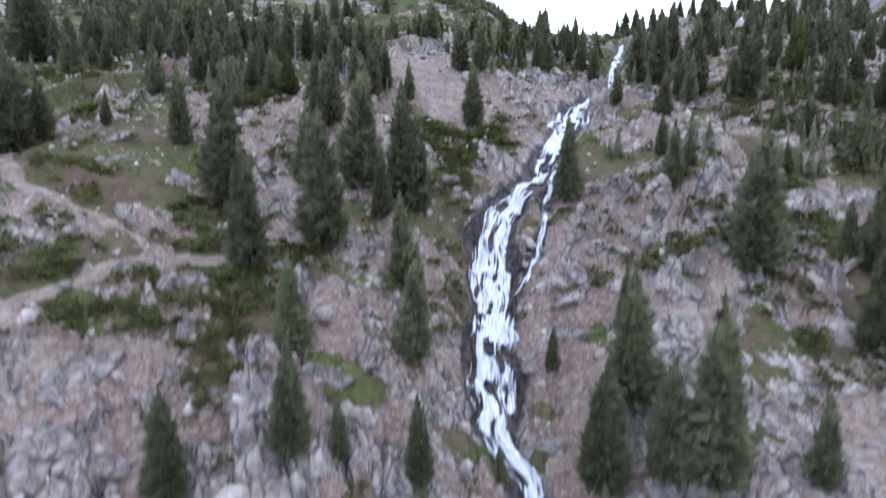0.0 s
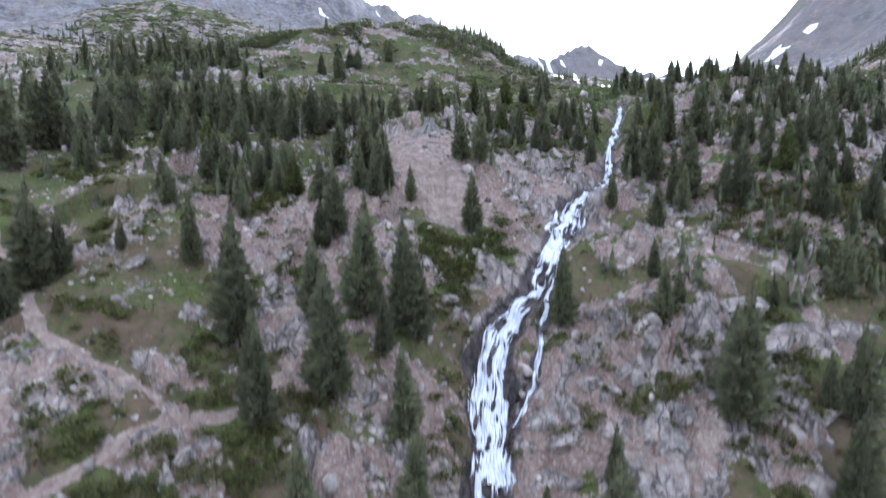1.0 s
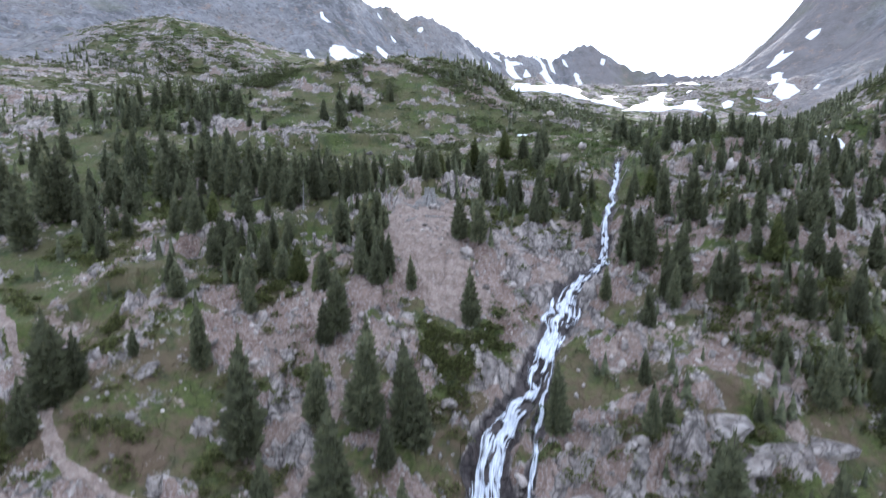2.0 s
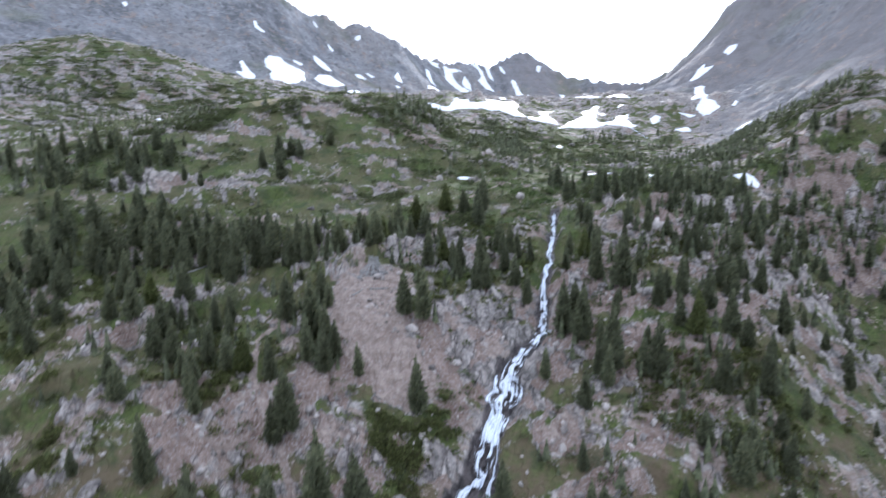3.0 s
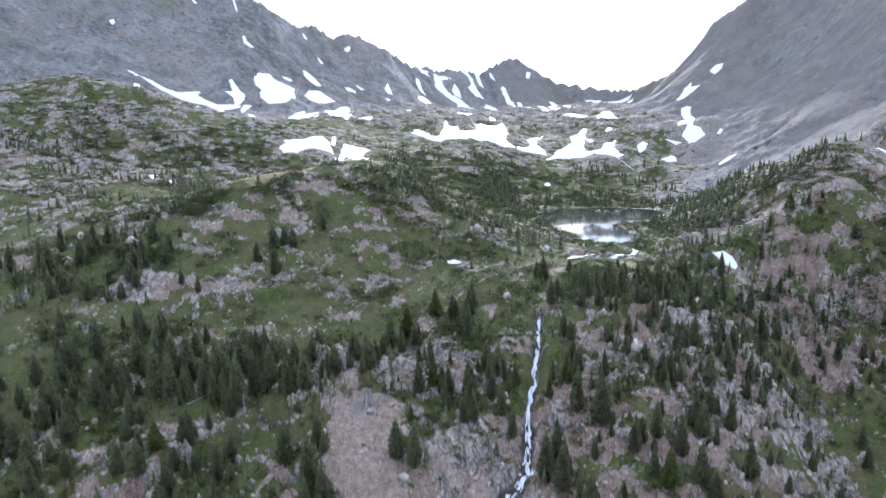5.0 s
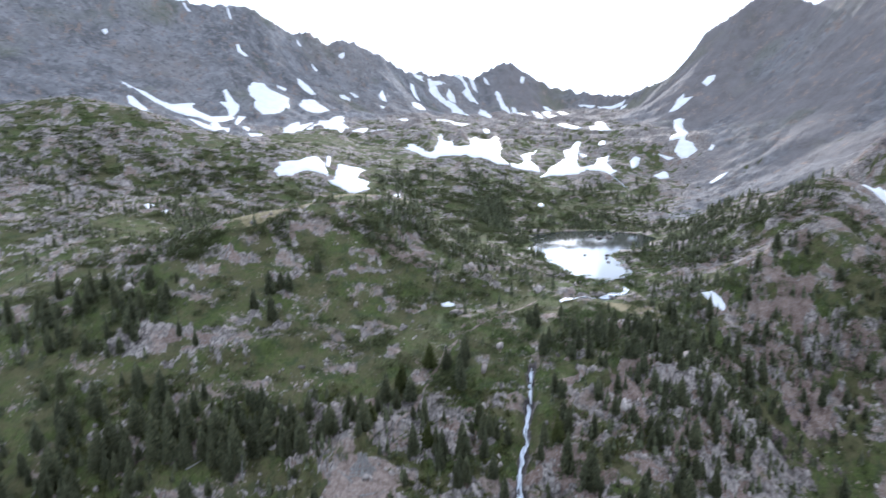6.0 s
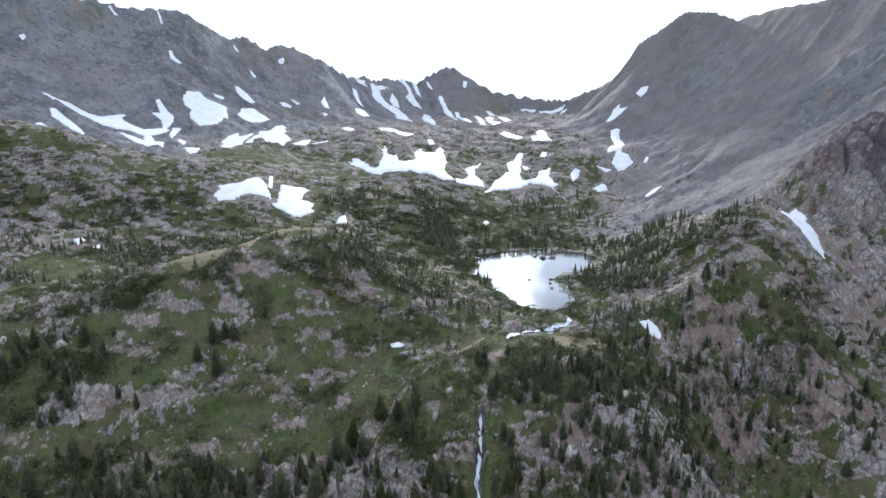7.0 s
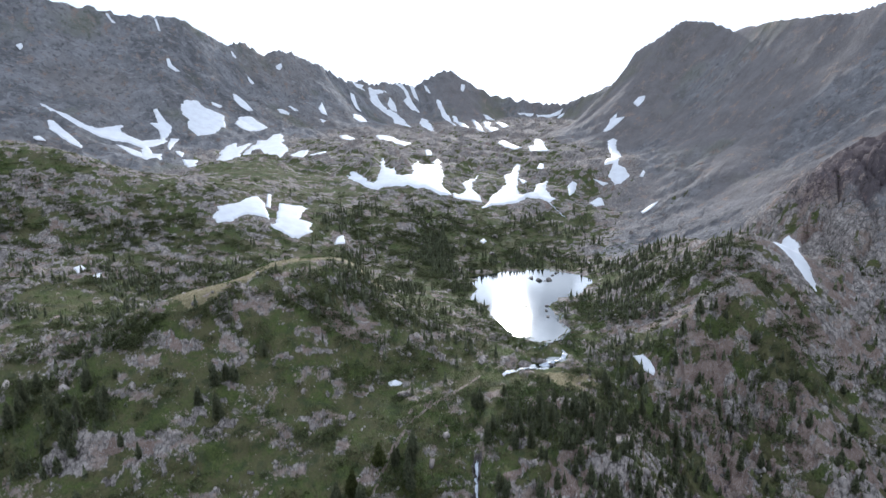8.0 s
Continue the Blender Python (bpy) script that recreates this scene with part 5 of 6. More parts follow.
# thinner growth between the ones above: where it stands and how dense
THICKETS = ((13, 31, 5, 4, 1.0), (-33, 80, 7, 5, 0.6), (-45, 101, 22, 8, 1.0), (-20, 98, 22, 7, 0.9), (-24, 72, 14, 5, 0.5), (10, 96, 16, 8, 0.6), (45, 78, 16, 14, 0.75), (62, 92, 14, 14, 0.8),
            (75, 118, 16, 9, 0.8), (100, 122, 12, 12, 0.7), (-70, 90, 18, 14, 0.5), (-70, 140, 22, 14, 0.55), (135, 115, 28, 24, 0.45), (35, 55, 14, 12, 0.35),
            (60, 120, 14, 8, 0.8), (45, 125, 14, 10, 0.5))
STANDS_WEST = (
    (-47, 105, 8, 8, 1), (-36, 103, 12, 5, 1), (-21, 106, 12, 5, 1), (-9, 102, 7, 4, 0.8), (-2, 105, 7, 4, 0.9), (5, 107, 5, 4, 0.8),
    (-55, 92, 4, 5, 0.9), (-52, 81, 4, 4, 0.9), (-27, 73, 8, 3, 1), (-16, 73, 5, 2, 0.5), (-8, 73, 6, 3, 0.8), (-11, 81, 3, 5, 0.9),
    (-20, 81, 6, 4, 0.7), (-37, 83, 2, 5, 0.6), (7, 94, 5, 3, 0.7), (4, 82, 3, 4, 0.7), (17, 91, 5, 4, 0.8), (26, 103, 5, 7, 0.8),
)
STANDS_EAST = (
    (35, 88, 3, 5, 0.9), (37, 100, 3, 8, 0.9), (25, 74, 3, 5, 0.9), (33, 72, 5, 3, 0.9), (38, 68, 4, 4, 0.9), (50, 85, 6, 5, 0.8),
    (54, 81, 7, 5, 0.9), (63, 84, 6, 5, 0.8), (58, 71, 7, 5, 0.9), (47, 71, 6, 4, 0.9), (89, 115, 14, 19, 0.7), (26, 67, 3, 2, 0.8),
    (18, 118, 5, 4, 0.9), (38, 120, 7, 6, 0.7), (52, 114, 12, 6, 0.6), (62, 106, 4, 14, 0.4), (65, 98, 13, 15, 0.4), (47, 95, 4, 4, 0.6),
)
STANDS_LOW = (
    (-61, 127, 8, 6, 0.8), (-72, 130, 4, 7, 0.8), (-23, 144, 5, 6, 0.7), (28, 65, 5, 6, 0.8), (38, 68, 6, 8, 0.8), (53, 75, 9, 11, 0.9),
    (45, 57, 4, 6, 0.9), (38, 56, 3, 3, 0.7), (22, 49, 3, 2, 0.6), (24, 42, 3, 2, 0.8), (31, 42, 3, 2, 0.7), (31, 50, 2, 3, 0.6),
    (18, 58, 3, 2, 0.6), (12, 55, 2, 3, 0.7),
)
THICKETS = THICKETS + STANDS_WEST + STANDS_EAST + STANDS_LOW


def sown(count, x0, x1, y0, y1, density, seed):
    """Places for growth: tried at random, kept by a density that is worked out for all at once."""
    rng = np.random.RandomState(seed)
    out = np.zeros((0, 2))
    while len(out) < count:
        x, y = rng.uniform(x0, x1, 20000), rng.uniform(y0, y1, 20000)
        keep = rng.uniform(0, 1, 20000) < density(x, y)
        out = np.concatenate([out, np.stack([x[keep], y[keep]], -1)])
        if keep.sum() < 5:
            break
    return out[:count]


def dry(x, y):
    ok = (lake_depth(x, y) < -0.06) & (snow_share(x, y) < 0.2)
    for line, gap in ((CASCADE, 2.4), (CREEK, 1.6), (OUTLET, 3.4)):
        ok &= along(x, y, line)[0] > gap
    for cx, cy, rx, ry, level in PONDS:
        ok &= np.hypot((x - cx) / (rx + 1.5), (y - cy) / (ry + 2.5)) > 1.0
    return ok.astype(float)


def off_path(x, y):
    ok = np.ones(np.shape(x), bool)
    for line in (TRAIL_WEST, TRAIL_LOW, TRAIL_EAST, FOOTPATH):
        ok &= along(x, y, line)[0] > 1.1
    ok &= along(x, y, CREST_TURF)[0] > 7.0
    for cx, cy, rx, ry in TAILINGS:
        ok &= np.hypot((x - cx) / rx, (y - cy) / ry) > 0.95
    return ok


def spaced(places, gap, taken):
    """Those places that keep clear of the ones already taken."""
    out = []
    for x, y in places:
        t = np.array(taken)
        if np.hypot(t[:, 0] - x, t[:, 1] - y).min() > gap:
            taken.append((x, y))
            out.append((x, y))
    return out


def thicket(x, y):
    return np.clip(patch(x, y, THICKETS), 0, 1.2) * 0.8 * (0.3 + 0.7 * (vnoise(x / 6, y / 6, 140) > -0.2)) * dry(x, y) * off_path(x, y)


more = spaced(sown(1500, -95, 165, 40, 152, thicket, 5), 1.5, placed)[:430]
more.sort(key=lambda q: math.hypot(*q))
more = [(x, y, random.uniform(2.6, 6.8) * (1.0 if y < 110 else 1.15) * (0.85 if x > 30 else 1.0)) for x, y in more]
singles = 300 - len(spots)
for (x, y, tall), z in zip(more[:singles], heights(more[:singles])):
    plant(x, y, tall, z)


def joined_spruces(places):
    """The crowns of many farther spruces in one mesh."""
    shapes = []
    for kind in KINDS[:5]:
        mesh = next(o for o in kind.children if o.name.startswith("crown")).data
        co = np.zeros(len(mesh.vertices) * 3, np.float32)
        mesh.vertices.foreach_get("co", co)
        mesh.calc_loop_triangles()
        tri = np.zeros(len(mesh.loop_triangles) * 3, np.int32)
        mesh.loop_triangles.foreach_get("vertices", tri)
        shapes.append((co.reshape(-1, 3), tri.reshape(-1, 3)))
    vs, fs, base = [], [], 0
    for (x, y, tall), z in zip(places, heights(places)):
        co, tri = shapes[random.randrange(5)]
        a, k, wide = random.uniform(0, math.tau), tall / 8, random.uniform(0.95, 1.25)
        turn = np.array(((math.cos(a), -math.sin(a), 0), (math.sin(a), math.cos(a), 0), (0, 0, 1)))
        vs.append((co * (k * wide, k * wide, k)) @ turn.T + (x, y, z - 0.15))
        fs.append(tri + base)
        base += len(co)
    ob = mesh_part("spruce_wood", raw_mesh("spruce_wood", np.concatenate(vs), np.concatenate(fs)), NEEDLES_FAR)
    return tagged(ob, "stands of dark green spruces farther up the slopes", "woods", kind="stuff")


joined_spruces(more[singles:])


# ---------------------------------------------------------------- far woods, shrubs, grass: growth that nobody could count
def far_spruces(rng, p, z, tall):
    """Corners and triangles of many small spruces: six ragged skirts each."""
    n = len(p)
    slim = tall * rng.uniform(0.17, 0.27, n)
    verts, faces = [], []
    for k, (lo, hi, wide) in enumerate(((-0.05, 0.36, 1.0), (0.12, 0.52, 0.92), (0.28, 0.66, 0.76), (0.44, 0.80, 0.58), (0.60, 0.92, 0.40), (0.74, 1.06, 0.24))):
        odd = (np.arange(9) % 2 == 1)[None, :]
        t = rng.uniform(0, math.tau, n)[:, None] + np.arange(9)[None, :] * math.tau / 9
        reach = (slim * wide)[:, None] * np.where(odd, rng.uniform(0.85, 1.2, (n, 9)), rng.uniform(0.5, 0.72, (n, 9)))
        rim = np.stack([p[:, :1] + reach * np.cos(t), p[:, 1:] + reach * np.sin(t), z[:, None] + (lo + np.where(odd, 0.0, 0.09)) * tall[:, None]], -1)
        top = np.stack([p[:, 0], p[:, 1], z + hi * tall], -1)[:, None, :]
        base = (np.arange(n) * 10 + k * n * 10)[:, None]
        verts.append(np.concatenate([top, rim], 1).reshape(-1, 3))
        a = np.arange(9)[None, :]
        faces.append(np.stack([np.broadcast_to(base, (n, 9)), base + 1 + a, base + 1 + (a + 1) % 9], -1).reshape(-1, 3))
    return np.concatenate(verts), np.concatenate(faces)


def leaf_mounds(rng, p, z, wide, tall, leaves):
    """Corners and triangles of many low bushes: small leaf blades on uneven mounds."""
    n, size = len(p), (len(p), leaves)
    wide, tall = wide[:, None], tall[:, None]
    a, f = rng.uniform(0, math.tau, size), rng.uniform(0, 1, size) ** 0.55
    lobe = 1 + 0.35 * np.sin(3 * a + rng.uniform(0, 6, (n, 1))) + 0.2 * np.sin(5 * a + rng.uniform(0, 6, (n, 1)))
    px, py = p[:, :1] + wide * lobe * f * np.cos(a), p[:, 1:] + wide * lobe * f * np.sin(a)
    pz = z[:, None] + tall * np.sqrt(1 - f * f) * rng.uniform(0.6, 1.2, size)
    s = rng.uniform(0.12, 0.26, size) * (0.35 + 0.35 * wide)
    b = a + rng.uniform(-0.9, 0.9, size)
    rise, c, d = s * rng.uniform(0.2, 1.2, size), np.cos(b), np.sin(b)
    corners = np.stack([np.stack([px - s * d, py + s * c, pz - 0.3 * s], -1), np.stack([px + s * d, py - s * c, pz - 0.3 * s], -1),
                        np.stack([px + 0.8 * s * c, py + 0.8 * s * d, pz + rise], -1), np.stack([px - 0.5 * s * c, py - 0.5 * s * d, pz + 0.6 * rise], -1)], 2)
    base = np.arange(n * leaves)[:, None] * 4
    return corners.reshape(-1, 3), np.concatenate([base + (0, 1, 2), base + (0, 3, 1)])


WOODS = ((-75, 165, 30, 16, 0.5), (-50, 195, 40, 12, 0.6), (20, 185, 22, 26, 0.35), (45, 215, 22, 40, 0.55), (60, 260, 40, 30, 0.55), (95, 285, 60, 18, 0.7), (40, 320, 40, 25, 0.5),
         (145, 205, 22, 34, 0.9), (120, 180, 14, 26, 0.7), (100, 150, 14, 10, 0.5), (130, 130, 34, 20, 0.35), (190, 130, 30, 30, 0.4), (-110, 250, 70, 25, 0.25), (-90, 130, 26, 26, 0.35),
         (-60, 230, 30, 14, 0.6), (150, 330, 30, 18, 0.3))


def wood_density(x, y):
    return patch(x, y, WOODS) * step(-0.25, 0.35, fbm(x, y, 16, 3, 150)) * dry(x, y) * off_path(x, y) * (wall_share(x, y) < 0.5)


def stuff(name, verts, faces, material, label, category):
    ob = mesh_part(name, raw_mesh(name, verts, faces), material)
    return tagged(ob, label, category, kind="stuff")


rnd = random.Random(21)
rng = np.random.RandomState(21)
p = sown(2600, -190, 220, 120, 360, wood_density, 31)
stuff("far_spruce_wood", *far_spruces(rng, p, surface(p[:, 0], p[:, 1]), rng.uniform(1.6, 4.6, len(p)) * np.where(p[:, 1] < 260, 1.0, 1.15)),
      NEEDLES_FAR, "distant stands of small dark spruces on the slopes", "woods")

p = sown(900, -95, 150, 30, 135, lambda x, y: patch(x, y, THICKETS) * step(-0.3, 0.2, fbm(x, y, 8, 3, 155)) * dry(x, y) * off_path(x, y), 33)
stuff("young_spruce_thicket", *far_spruces(rng, p, surface(p[:, 0], p[:, 1]), rng.uniform(1.2, 3.4, len(p))),
      NEEDLES_FAR, "thickets of young spruces between the taller trees", "woods")


def shrub_density(x, y):
    grass, soil, path, scree, wet, rocky = cover_of(x, y)
    east = patch(x, y, ((28, 50, 22, 18, 0.4), (40, 75, 26, 22, 0.5), (60, 95, 18, 18, 0.4)))
    return np.clip(0.16 + 0.9 * grass - 0.5 * path + east, 0, 1) * step(-0.15, 0.3, fbm(x, y, 9, 3, 160)) * dry(x, y) * off_path(x, y) * (1 - scree)


p = np.concatenate([sown(1300, -45, 50, 22, 70, shrub_density, 41), sown(1100, -60, 90, 60, 115, shrub_density, 42)])
s = rng.uniform(0.35, 1.2, len(p))
stuff("juniper_scrub", *leaf_mounds(rng, p, surface(p[:, 0], p[:, 1]) - 0.15, s, 0.25 + 0.45 * s, 70), JUNIPER, "low olive-green juniper cushions between the rocks", "shrubs")

WET_SCRUB = ((35, 125, 14, 16, 1.0), (55, 135, 16, 10, 0.9), (70, 160, 14, 16, 0.9), (95, 165, 18, 12, 0.8), (110, 195, 14, 20, 0.8), (60, 200, 8, 40, 0.6), (15, 100, 14, 8, 0.35), (100, 285, 60, 22, 0.5), (-40, 205, 40, 16, 0.5), (-120, 290, 70, 30, 0.35),
             (10, 55, 3, 8, 0.8), (13, 50, 3, 5, 0.6), (9, 66, 3, 6, 0.4), (18, 112, 6, 6, 1.0))
p = sown(1900, -180, 180, 40, 330, lambda x, y: patch(x, y, WET_SCRUB) * dry(x, y) * step(-0.3, 0.2, fbm(x, y, 12, 3, 170)), 51)
s = np.where(p[:, 1] > 95, rng.uniform(0.7, 1.9, len(p)), rng.uniform(0.5, 1.1, len(p)))
stuff("willow_scrub", *leaf_mounds(rng, p, surface(p[:, 0], p[:, 1]) - 0.2, s, 0.6 * s, 50), WILLOW, "bright green willow scrub on the wet lake bench", "shrubs")

KRUMMHOLZ = ((-20, 150, 70, 30, 0.2), (-70, 200, 60, 22, 0.6), (-110, 275, 80, 50, 0.4), (130, 170, 40, 40, 0.5), (120, 120, 40, 25, 0.3), (60, 105, 26, 22, 0.4), (70, 260, 70, 40, 0.5),
             (60, 330, 90, 30, 0.5), (-40, 105, 40, 14, 0.5), (190, 130, 40, 40, 0.4), (0, 110, 40, 10, 0.5))
KRUMMHOLZ_MATS = (
    (137, 183, 3, 22, 0.9), (114, 172, 7, 11, 0.8), (139, 147, 18, 11, 0.5), (-60, 141, 19, 9, 0.8), (-52, 163, 25, 9, 0.9), (-73, 155, 9, 10, 0.7),
    (-10, 178, 16, 5, 0.9), (17, 182, 20, 40, 0.9), (54, 260, 24, 39, 0.8), (50, 309, 30, 19, 0.9), (107, 295, 31, 16, 0.6), (-42, 168, 15, 8, 0.9),
    (-79, 278, 32, 28, 0.6), (-113, 279, 21, 17, 0.6), (-33, 242, 29, 18, 0.9), (73, 136, 22, 13, 0.6), (58, 114, 24, 10, 0.25), (123, 121, 31, 9, 0.35),
    (-25, 147, 9, 7, 0.4), (65, 176, 13, 9, 0.5), (45, 76, 17, 12, 0.45), (-32, 94, 12, 3, 0.6), (29, 92, 19, 8, 0.3), (30, 60, 15, 13, 0.4),
    (-15, 75, 15, 8, 0.6),
)
p = sown(6600, -200, 230, 45, 370, lambda x, y: patch(x, y, KRUMMHOLZ + KRUMMHOLZ_MATS) * dry(x, y) * off_path(x, y) * step(-0.15, 0.35, fbm(x + 0.4 * y, 1.5 * y, 9, 4, 190)) * (wall_share(x, y) < 0.6), 55)
s = np.where(p[:, 1] > 110, rng.uniform(0.9, 2.8, len(p)), rng.uniform(0.6, 1.4, len(p)))
stuff("krummholz_scrub", *leaf_mounds(rng, p, surface(p[:, 0], p[:, 1]) - 0.15, s, 0.35 + 0.34 * s, 60), SCRUB, "dark mats of wind-dwarfed spruce between the rocks", "shrubs")


def talus_density(x, y):
    grass, soil, path, scree, wet, rocky = cover_of(x, y)
    return np.clip(0.12 + 0.8 * rocky + 0.25 * soil, 0, 1) * step(-0.2, 0.4, fbm(x, y, 8, 3, 180)) * dry(x, y)


def stone(rnd, size, cuts=7):
    """An angular block: a cube's corners pulled about and chipped by planes."""
    bm = bmesh.new()
    bmesh.ops.create_icosphere(bm, subdivisions=2, radius=1.0)
    planes = [(Vector((rnd.gauss(0, 1), rnd.gauss(0, 1), rnd.gauss(0, 1))).normalized(), rnd.uniform(0.42, 0.78)) for _ in range(cuts)]
    for v in bm.verts:
        for n, d in planes:
            over = v.co.dot(n) - d
            if over > 0:
                v.co -= n * over
        v.co *= 1 + rnd.uniform(-0.04, 0.04)
        v.co = Vector((v.co.x * size[0], v.co.y * size[1], v.co.z * size[2]))
    return bm


SMALL = []
for k in range(8):
    bm = bmesh.new()
    bmesh.ops.create_icosphere(bm, subdivisions=1, radius=1.0)
    planes = [(Vector((rnd.gauss(0, 1), rnd.gauss(0, 1), rnd.gauss(0, 1))).normalized(), rnd.uniform(0.35, 0.7)) for _ in range(6)]
    for v in bm.verts:
        for n, d in planes:
            over = v.co.dot(n) - d
            if over > 0:
                v.co -= n * over
    bm.verts.index_update()
    SMALL.append((np.array([v.co[:] for v in bm.verts]), np.array([[v.index for v in f.verts] for f in bm.faces])))
    bm.free()

p = np.concatenate([sown(2400, -60, 80, 22, 100, talus_density, 61), sown(1000, -90, 170, 95, 190, talus_density, 62)])
zs = surface(p[:, 0], p[:, 1])
vs, fs, base = [], [], 0
for (x, y), z in zip(p, zs):
    v, f = SMALL[rnd.randrange(8)]
    s = min(rnd.lognormvariate(-1.25, 0.55), 1.3) * (1.0 if y < 95 else 1.7)
    turn = np.array(Euler((rnd.uniform(0, 6), rnd.uniform(0, 6), rnd.uniform(0, 6))).to_matrix())
    vs.append((v * (s * rnd.uniform(0.8, 1.4), s, s * rnd.uniform(0.5, 0.9))) @ turn.T + (x, y, z + 0.1 * s))
    fs.append(f + base)
    base += len(v)
stuff("talus_stones", np.concatenate(vs), np.concatenate(fs), TALUS, "pale grey angular stones strewn over the slope", "stones")


# ---------------------------------------------------------------- snow left in hollows and chutes
def snow_patch(label, outline):
    """One bank of old snow, thin at its melted, uneven rim."""
    lo, hi = outline.min(0), outline.max(0)
    gap = max(0.15, float((hi - lo).max()) / 150)
    size = math.sqrt(abs(0.5 * float(np.sum(outline[:, 0] * np.roll(outline[:, 1], -1) - outline[:, 1] * np.roll(outline[:, 0], -1)))))
    gx, gy = np.meshgrid(np.arange(lo[0] - 3 * gap, hi[0] + 4 * gap, gap), np.arange(lo[1] - 3 * gap, hi[1] + 4 * gap, gap))
    depth = inside(gx, gy, outline) + size * (0.045 * fbm(gx, gy, 0.30 * size, 3, 301) + 0.035 * fbm(gx, gy, 0.09 * size, 4, 302))
    thick = 0.22 + 0.0010 * float(np.hypot(*outline[0]))
    z = surface(gx, gy)
    for _ in range(2):
        z[1:-1, 1:-1] = (z[1:-1, 1:-1] * 2 + z[:-2, 1:-1] + z[2:, 1:-1] + z[1:-1, :-2] + z[1:-1, 2:]) / 6
    z = z + thick * (np.clip(depth / (0.05 * size + 0.2), 0, 1) ** 0.5) - 0.04
    held = depth > 0
    keep = held[:-1, :-1] | held[1:, :-1] | held[:-1, 1:] | held[1:, 1:]
    n = gx.shape[1]
    i = (np.arange(gx.shape[0] - 1)[:, None] * n + np.arange(n - 1)[None, :])[keep]
    used, quads = np.unique(np.stack([i, i + 1, i + n + 1, i + n], -1), return_inverse=True)
    top = np.stack([gx, gy, z], -1).reshape(-1, 3)[used]
    ob = mesh_part("snow_patch", raw_mesh("snow_patch", top, quads.reshape(-1, 4)), SNOW, smooth=True)
    tagged(ob, label, "snow patch", "old snow in the cirque")


for bank in SNOWBANKS:
    snow_patch(*bank)


# ---------------------------------------------------------------- boulders
rnd = random.Random(77)
STONES = []
for k in range(7):
    mesh = bpy.data.meshes.new("boulder")
    bm = stone(rnd, (1.0 * rnd.uniform(0.8, 1.4), rnd.uniform(0.7, 1.0), rnd.uniform(0.55, 0.85)), 15)
    bm.to_mesh(mesh)
    bm.free()
    mesh.materials.append(GRANITE)
    STONES.append(mesh)


def boulder(x, y, size, ground_z, label="pale grey angular granite boulder on the slope"):
    ob = new("boulder", STONES[rnd.randrange(7)])
    ob.matrix_basis = pose(x, y, ground_z + 0.12 * size, rnd.uniform(-25, 25), rnd.uniform(-25, 25), rnd.uniform(0, 360)) @ Matrix.Diagonal((size, size, size, 1))
    return tagged(ob, label, "boulder", "boulders of the cirque")


p = np.concatenate([sown(90, -45, 60, 26, 75, talus_density, 71), sown(90, -60, 130, 75, 165, talus_density, 72), sown(40, 60, 190, 255, 330, lambda x, y: dry(x, y) * 0.6, 73)])
for (x, y), z in zip(p, heights(p)):
    boulder(x, y, min(rnd.lognormvariate(-0.45, 0.4), 1.6) * (1 if y < 75 else 1.3 if y < 200 else 2.0), z)
for x, y, size in ((102, 247, 2.1), (104, 242.5, 2.3), (109, 241, 2.0), (114, 249, 1.2), (106, 240, 1.0), (88.5, 197, 1.3), (91.5, 203, 1.2), (92, 194, 1.1), (86, 190, 1.0), (95, 190, 1.2), (83, 205, 0.9), (118, 253, 1.6)):
    boulder(x, y, size, LAKE_Z - 0.3, "dark boulder standing in the lake")
for x, y, size in ((63, 153.5, 2.6), (68.5, 153.8, 2.2), (61, 150, 1.6), (71, 151.5, 1.4), (58, 152, 1.3), (11.2, 45.2, 1.6), (13.0, 46.6, 1.2), (9.6, 43.4, 1.0)):
    boulder(x, y, size, height(x, y), "large reddish-grey boulder beside the water")


# large pale slabs that stand out of the slope: x, y, half-size
SLABS = (
    (-20.1, 25.7, 2.0), (-20.2, 29.7, 1.7), (-21.0, 28.0, 1.1), (-15.3, 33.1, 1.5), (-11.2, 29.3, 1.5), (-7.0, 31.9, 1.4),
    (-4.9, 34.4, 1.1), (9.4, 40.8, 1.4), (6.7, 38.7, 1.3), (-12.0, 40.5, 1.1), (-17.0, 25.4, 1.4),
    (-11.6, 27.4, 1.4), (20.0, 42.1, 1.7), (28.8, 41.5, 2.1), (29.2, 46.9, 2.0), (7.0, 32.6, 1.2), (-21.7, 37.6, 0.9),
    (-17.9, 37.6, 1.1), (-6.5, 43.4, 1.1), (-31.7, 55.3, 1.4), (-18.4, 61.0, 1.7), (-16.4, 56.9, 1.2), (9.1, 45.9, 2.1),
    (10.7, 43.7, 1.5), (26.9, 50.1, 2.5), (32.3, 48.2, 2.2), (21.9, 50.1, 1.3), (16.1, 46.1, 1.4), (36.7, 48.5, 1.9),
    (58.3, 99.1, 2.4), (58.2, 92.6, 2.1), (50.1, 96.8, 1.8), (58.9, 88.1, 1.7),
)
for (x, y, size), z in zip(SLABS, heights(SLABS)):
    slab = boulder(x, y, size, z - 0.1 * size, "large pale granite slab breaking out of the slope")
    slab.matrix_basis = pose(x, y, z - 0.1 * size, rnd.uniform(20, 45), rnd.uniform(-20, 20), rnd.uniform(-50, 50)) @ Matrix.Diagonal((1.25 * size, 1.1 * size, 0.8 * size, 1))


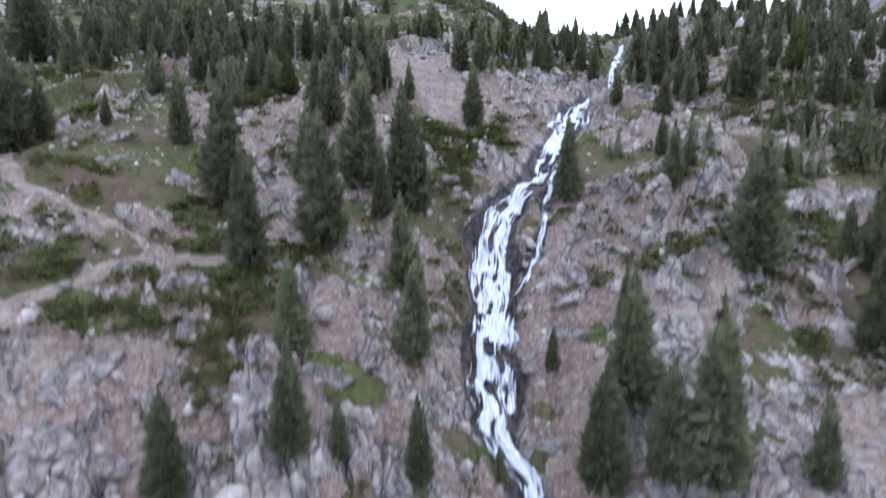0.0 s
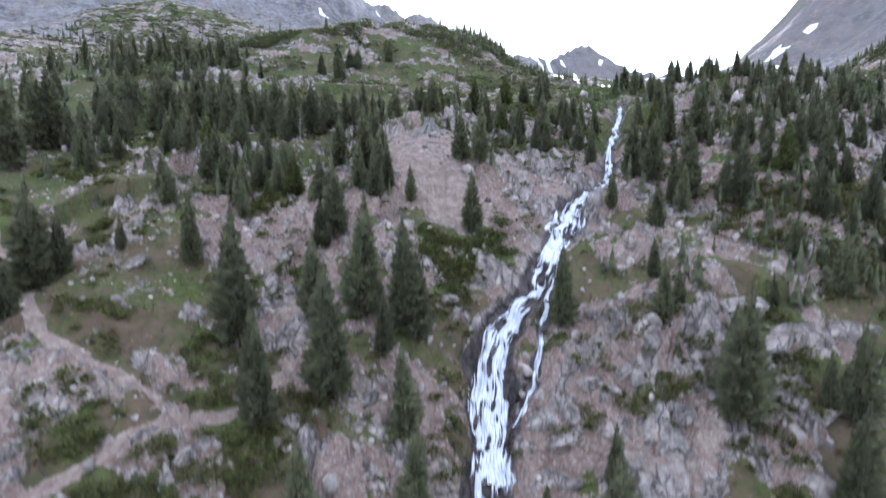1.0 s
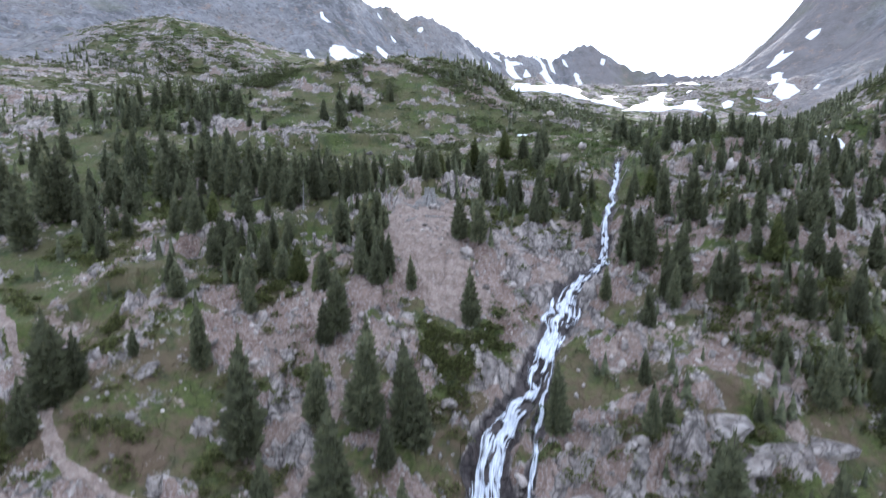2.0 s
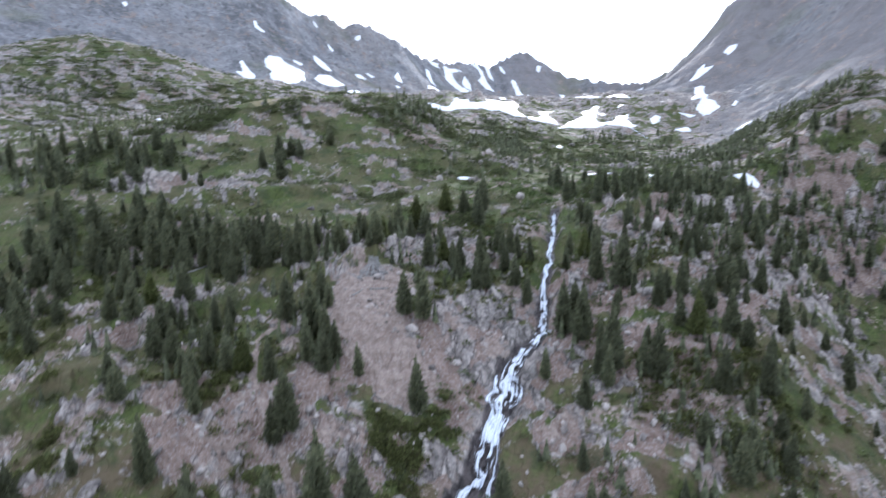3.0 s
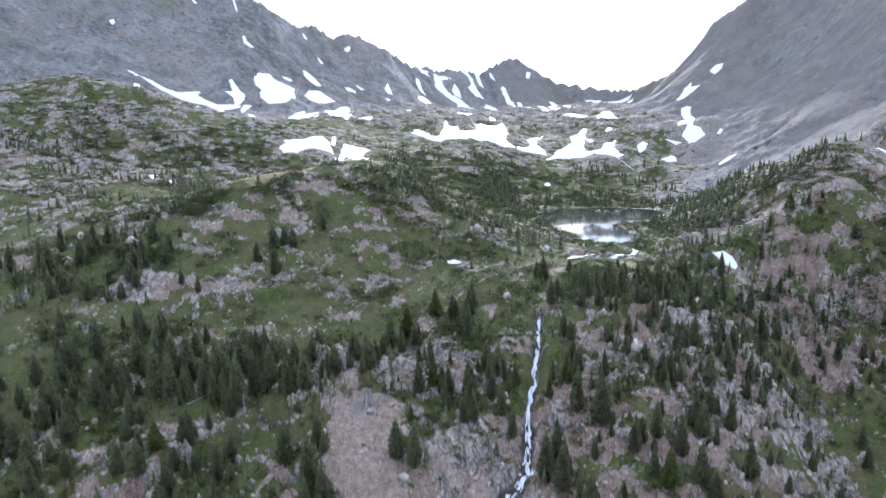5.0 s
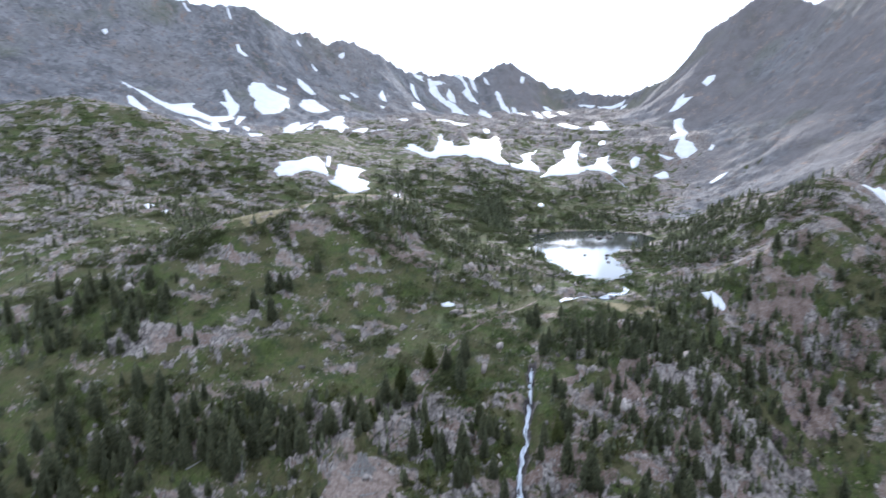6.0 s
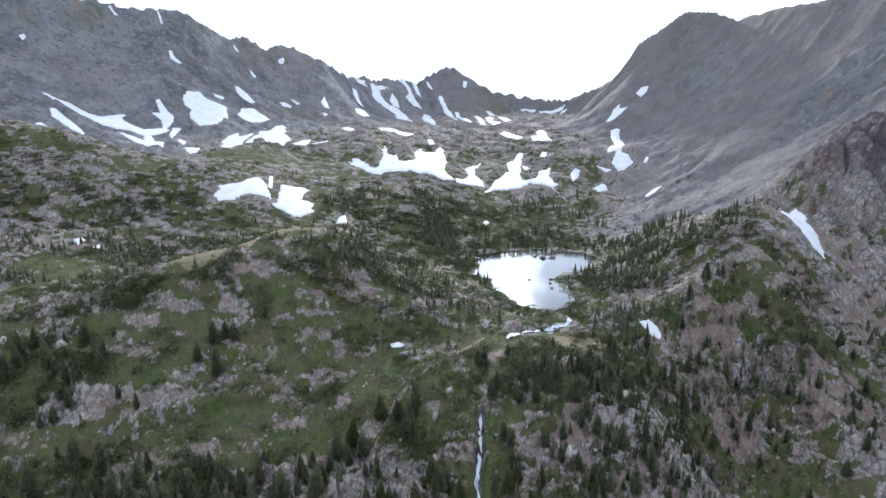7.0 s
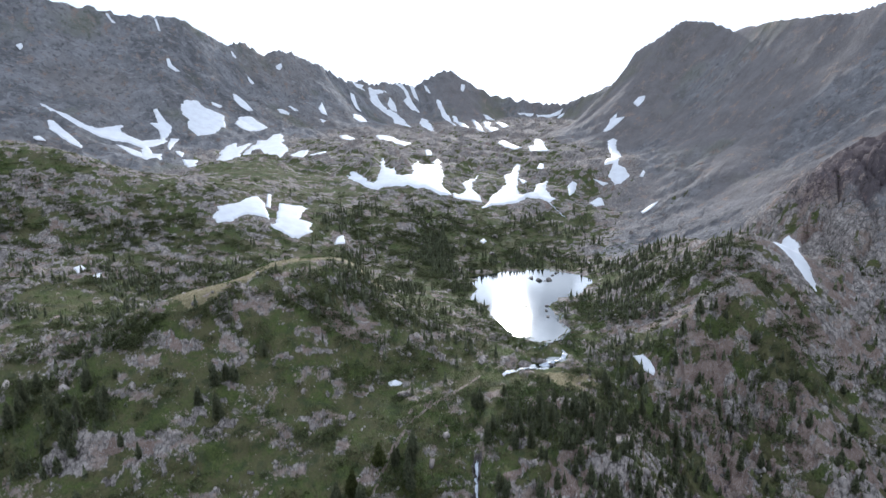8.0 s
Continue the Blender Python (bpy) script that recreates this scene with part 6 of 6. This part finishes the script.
# ---------------------------------------------------------------- dead wood
def pole(bm, a, b, r0, r1, sides=6):
    """A tapered, slightly bent stick from a to b."""
    a, b = Vector(a), Vector(b)
    axis = (b - a).normalized()
    s = axis.orthogonal().normalized()
    t = axis.cross(s)
    bend = (s * rnd.uniform(-1, 1) + t * rnd.uniform(-1, 1)) * (b - a).length * 0.03
    rings = []
    for k in range(5):
        f = k / 4
        c = a.lerp(b, f) + bend * math.sin(math.pi * f)
        r = r0 + (r1 - r0) * f
        rings.append([bm.verts.new(c + (s * math.cos(q * math.tau / sides) + t * math.sin(q * math.tau / sides)) * r * rnd.uniform(0.85, 1.15)) for q in range(sides)])
    for lo, hi in zip(rings, rings[1:]):
        for q in range(sides):
            bm.faces.new((lo[q], lo[(q + 1) % sides], hi[(q + 1) % sides], hi[q]))
    bm.faces.new(list(reversed(rings[0])))
    bm.faces.new(rings[-1])


def dead_snag(x, y, tall, lean=(0, 0), label="bare silver-grey dead spruce standing among rocks"):
    snag = tagged(new("dead_snag"), label, "dead tree", "dead trees")
    snag.matrix_basis = pose(x, y, height(x, y) - 0.2, *lean, rnd.uniform(0, 360))
    bm = bmesh.new()
    pole(bm, (0, 0, 0), (0, 0, tall), 0.018 * tall, 0.004 * tall)
    part("trunk", bm, DEADWOOD, snag)
    for k in range(11):
        z, a = tall * rnd.uniform(0.25, 0.95), rnd.uniform(0, math.tau)
        length = 0.16 * tall * (1.15 - z / tall) + 0.1
        bm = bmesh.new()
        pole(bm, (0, 0, z), (length * math.cos(a), length * math.sin(a), z - rnd.uniform(-0.2, 0.4) * length), 0.006 * tall, 0.002 * tall, 4)
        part("branch", bm, DEADWOOD, snag)


for x, y, tall, lean in ((-8.5, 27.6, 4.2, (3, 2)), (-7.6, 27.2, 3.6, (-4, 3)), (-9.2, 28.0, 3.0, (2, -6)), (-6.8, 28.4, 3.4, (5, 0)), (-23.8, 92, 5.5, (2, 4)), (12.6, 31, 3.6, (0, 6)), (118, 118, 6.0, (6, 12))):
    dead_snag(x, y, tall, lean)
dead_snag(-23.2, 29.6, 2.9, (0, 7), "broken bleached tree stump leaning beside the turf")


def fallen_log(x, y, length, turn, label="bleached fallen log lying on the slope"):
    dx, dy = math.cos(turn) * length / 2, math.sin(turn) * length / 2
    bm = bmesh.new()
    pole(bm, (x - dx, y - dy, height(x - dx, y - dy) + 0.12), (x + dx, y + dy, height(x + dx, y + dy) + 0.12), 0.16, 0.08, 7)
    tagged(part("fallen_log", bm, DEADWOOD), label, "log", "fallen logs")


for x, y, length, turn in ((-5.5, 89.5, 4.0, 2.3), (-4.5, 84.5, 3.2, 0.8), (-1.5, 85.5, 3.0, 0.3), (-33, 96.5, 4.0, 0.7), (110, 135, 5.0, 0.6), (126, 122, 5.0, 1.1), (36, 64, 3.4, 1.9), (-18, 34.5, 3.0, 0.5), (93.5, 188, 4.5, 0.1), (90.5, 178.5, 5.0, 0.15)):
    fallen_log(x, y, length, turn)


# ---------------------------------------------------------------- collapsed timber portal above the tailings
def mine_ruin():
    cx, cy = -2.4, 91.2
    base = height(cx, cy)
    ruin = tagged(new("mine_ruin"), "collapsed grey timber mine portal above pale tailings", "ruin")
    ruin.location = (cx, cy, base)
    for k in range(13):
        a = math.pi * (1.05 + 0.9 * k / 12) + rnd.uniform(-0.1, 0.1)
        foot = 2.4 + rnd.uniform(-0.5, 0.6)
        fx, fy = foot * math.cos(a), 0.9 * foot * math.sin(a)
        bm = bmesh.new()
        pole(bm, (fx, fy, height(cx + fx, cy + fy) - base - 0.1), (0.25 * fx, 0.2 * fy + 0.4, rnd.uniform(1.3, 2.0)), 0.11, 0.07)
        part("leaning_pole", bm, DEADWOOD, ruin)
    for k in range(6):
        x = -0.75 + 0.3 * k
        bm = bmesh.new()
        bmesh.ops.create_cube(bm, size=1.0, matrix=pose(x, 0.7 + rnd.uniform(-0.1, 0.1), 1.35 + rnd.uniform(-0.2, 0.25), rnd.uniform(-8, 8), rnd.uniform(-6, 6), rnd.uniform(-10, 10)) @ Matrix.Diagonal((0.24, 0.06, 2.6, 1)))
        bmesh.ops.bevel(bm, geom=list(bm.edges), offset=0.012, segments=1)
        part("board", bm, DEADWOOD, ruin)
    for k in range(4):
        bm = bmesh.new()
        y = -0.5 - 0.5 * k
        pole(bm, (-2.2 + rnd.uniform(-0.4, 0.4), y, height(cx - 2, cy + y) - base + 0.2), (2.1 + rnd.uniform(-0.4, 0.4), y + rnd.uniform(-0.5, 0.5), height(cx + 2, cy + y) - base + 0.25), 0.13, 0.1)
        part("fallen_beam", bm, DEADWOOD, ruin)


mine_ruin()
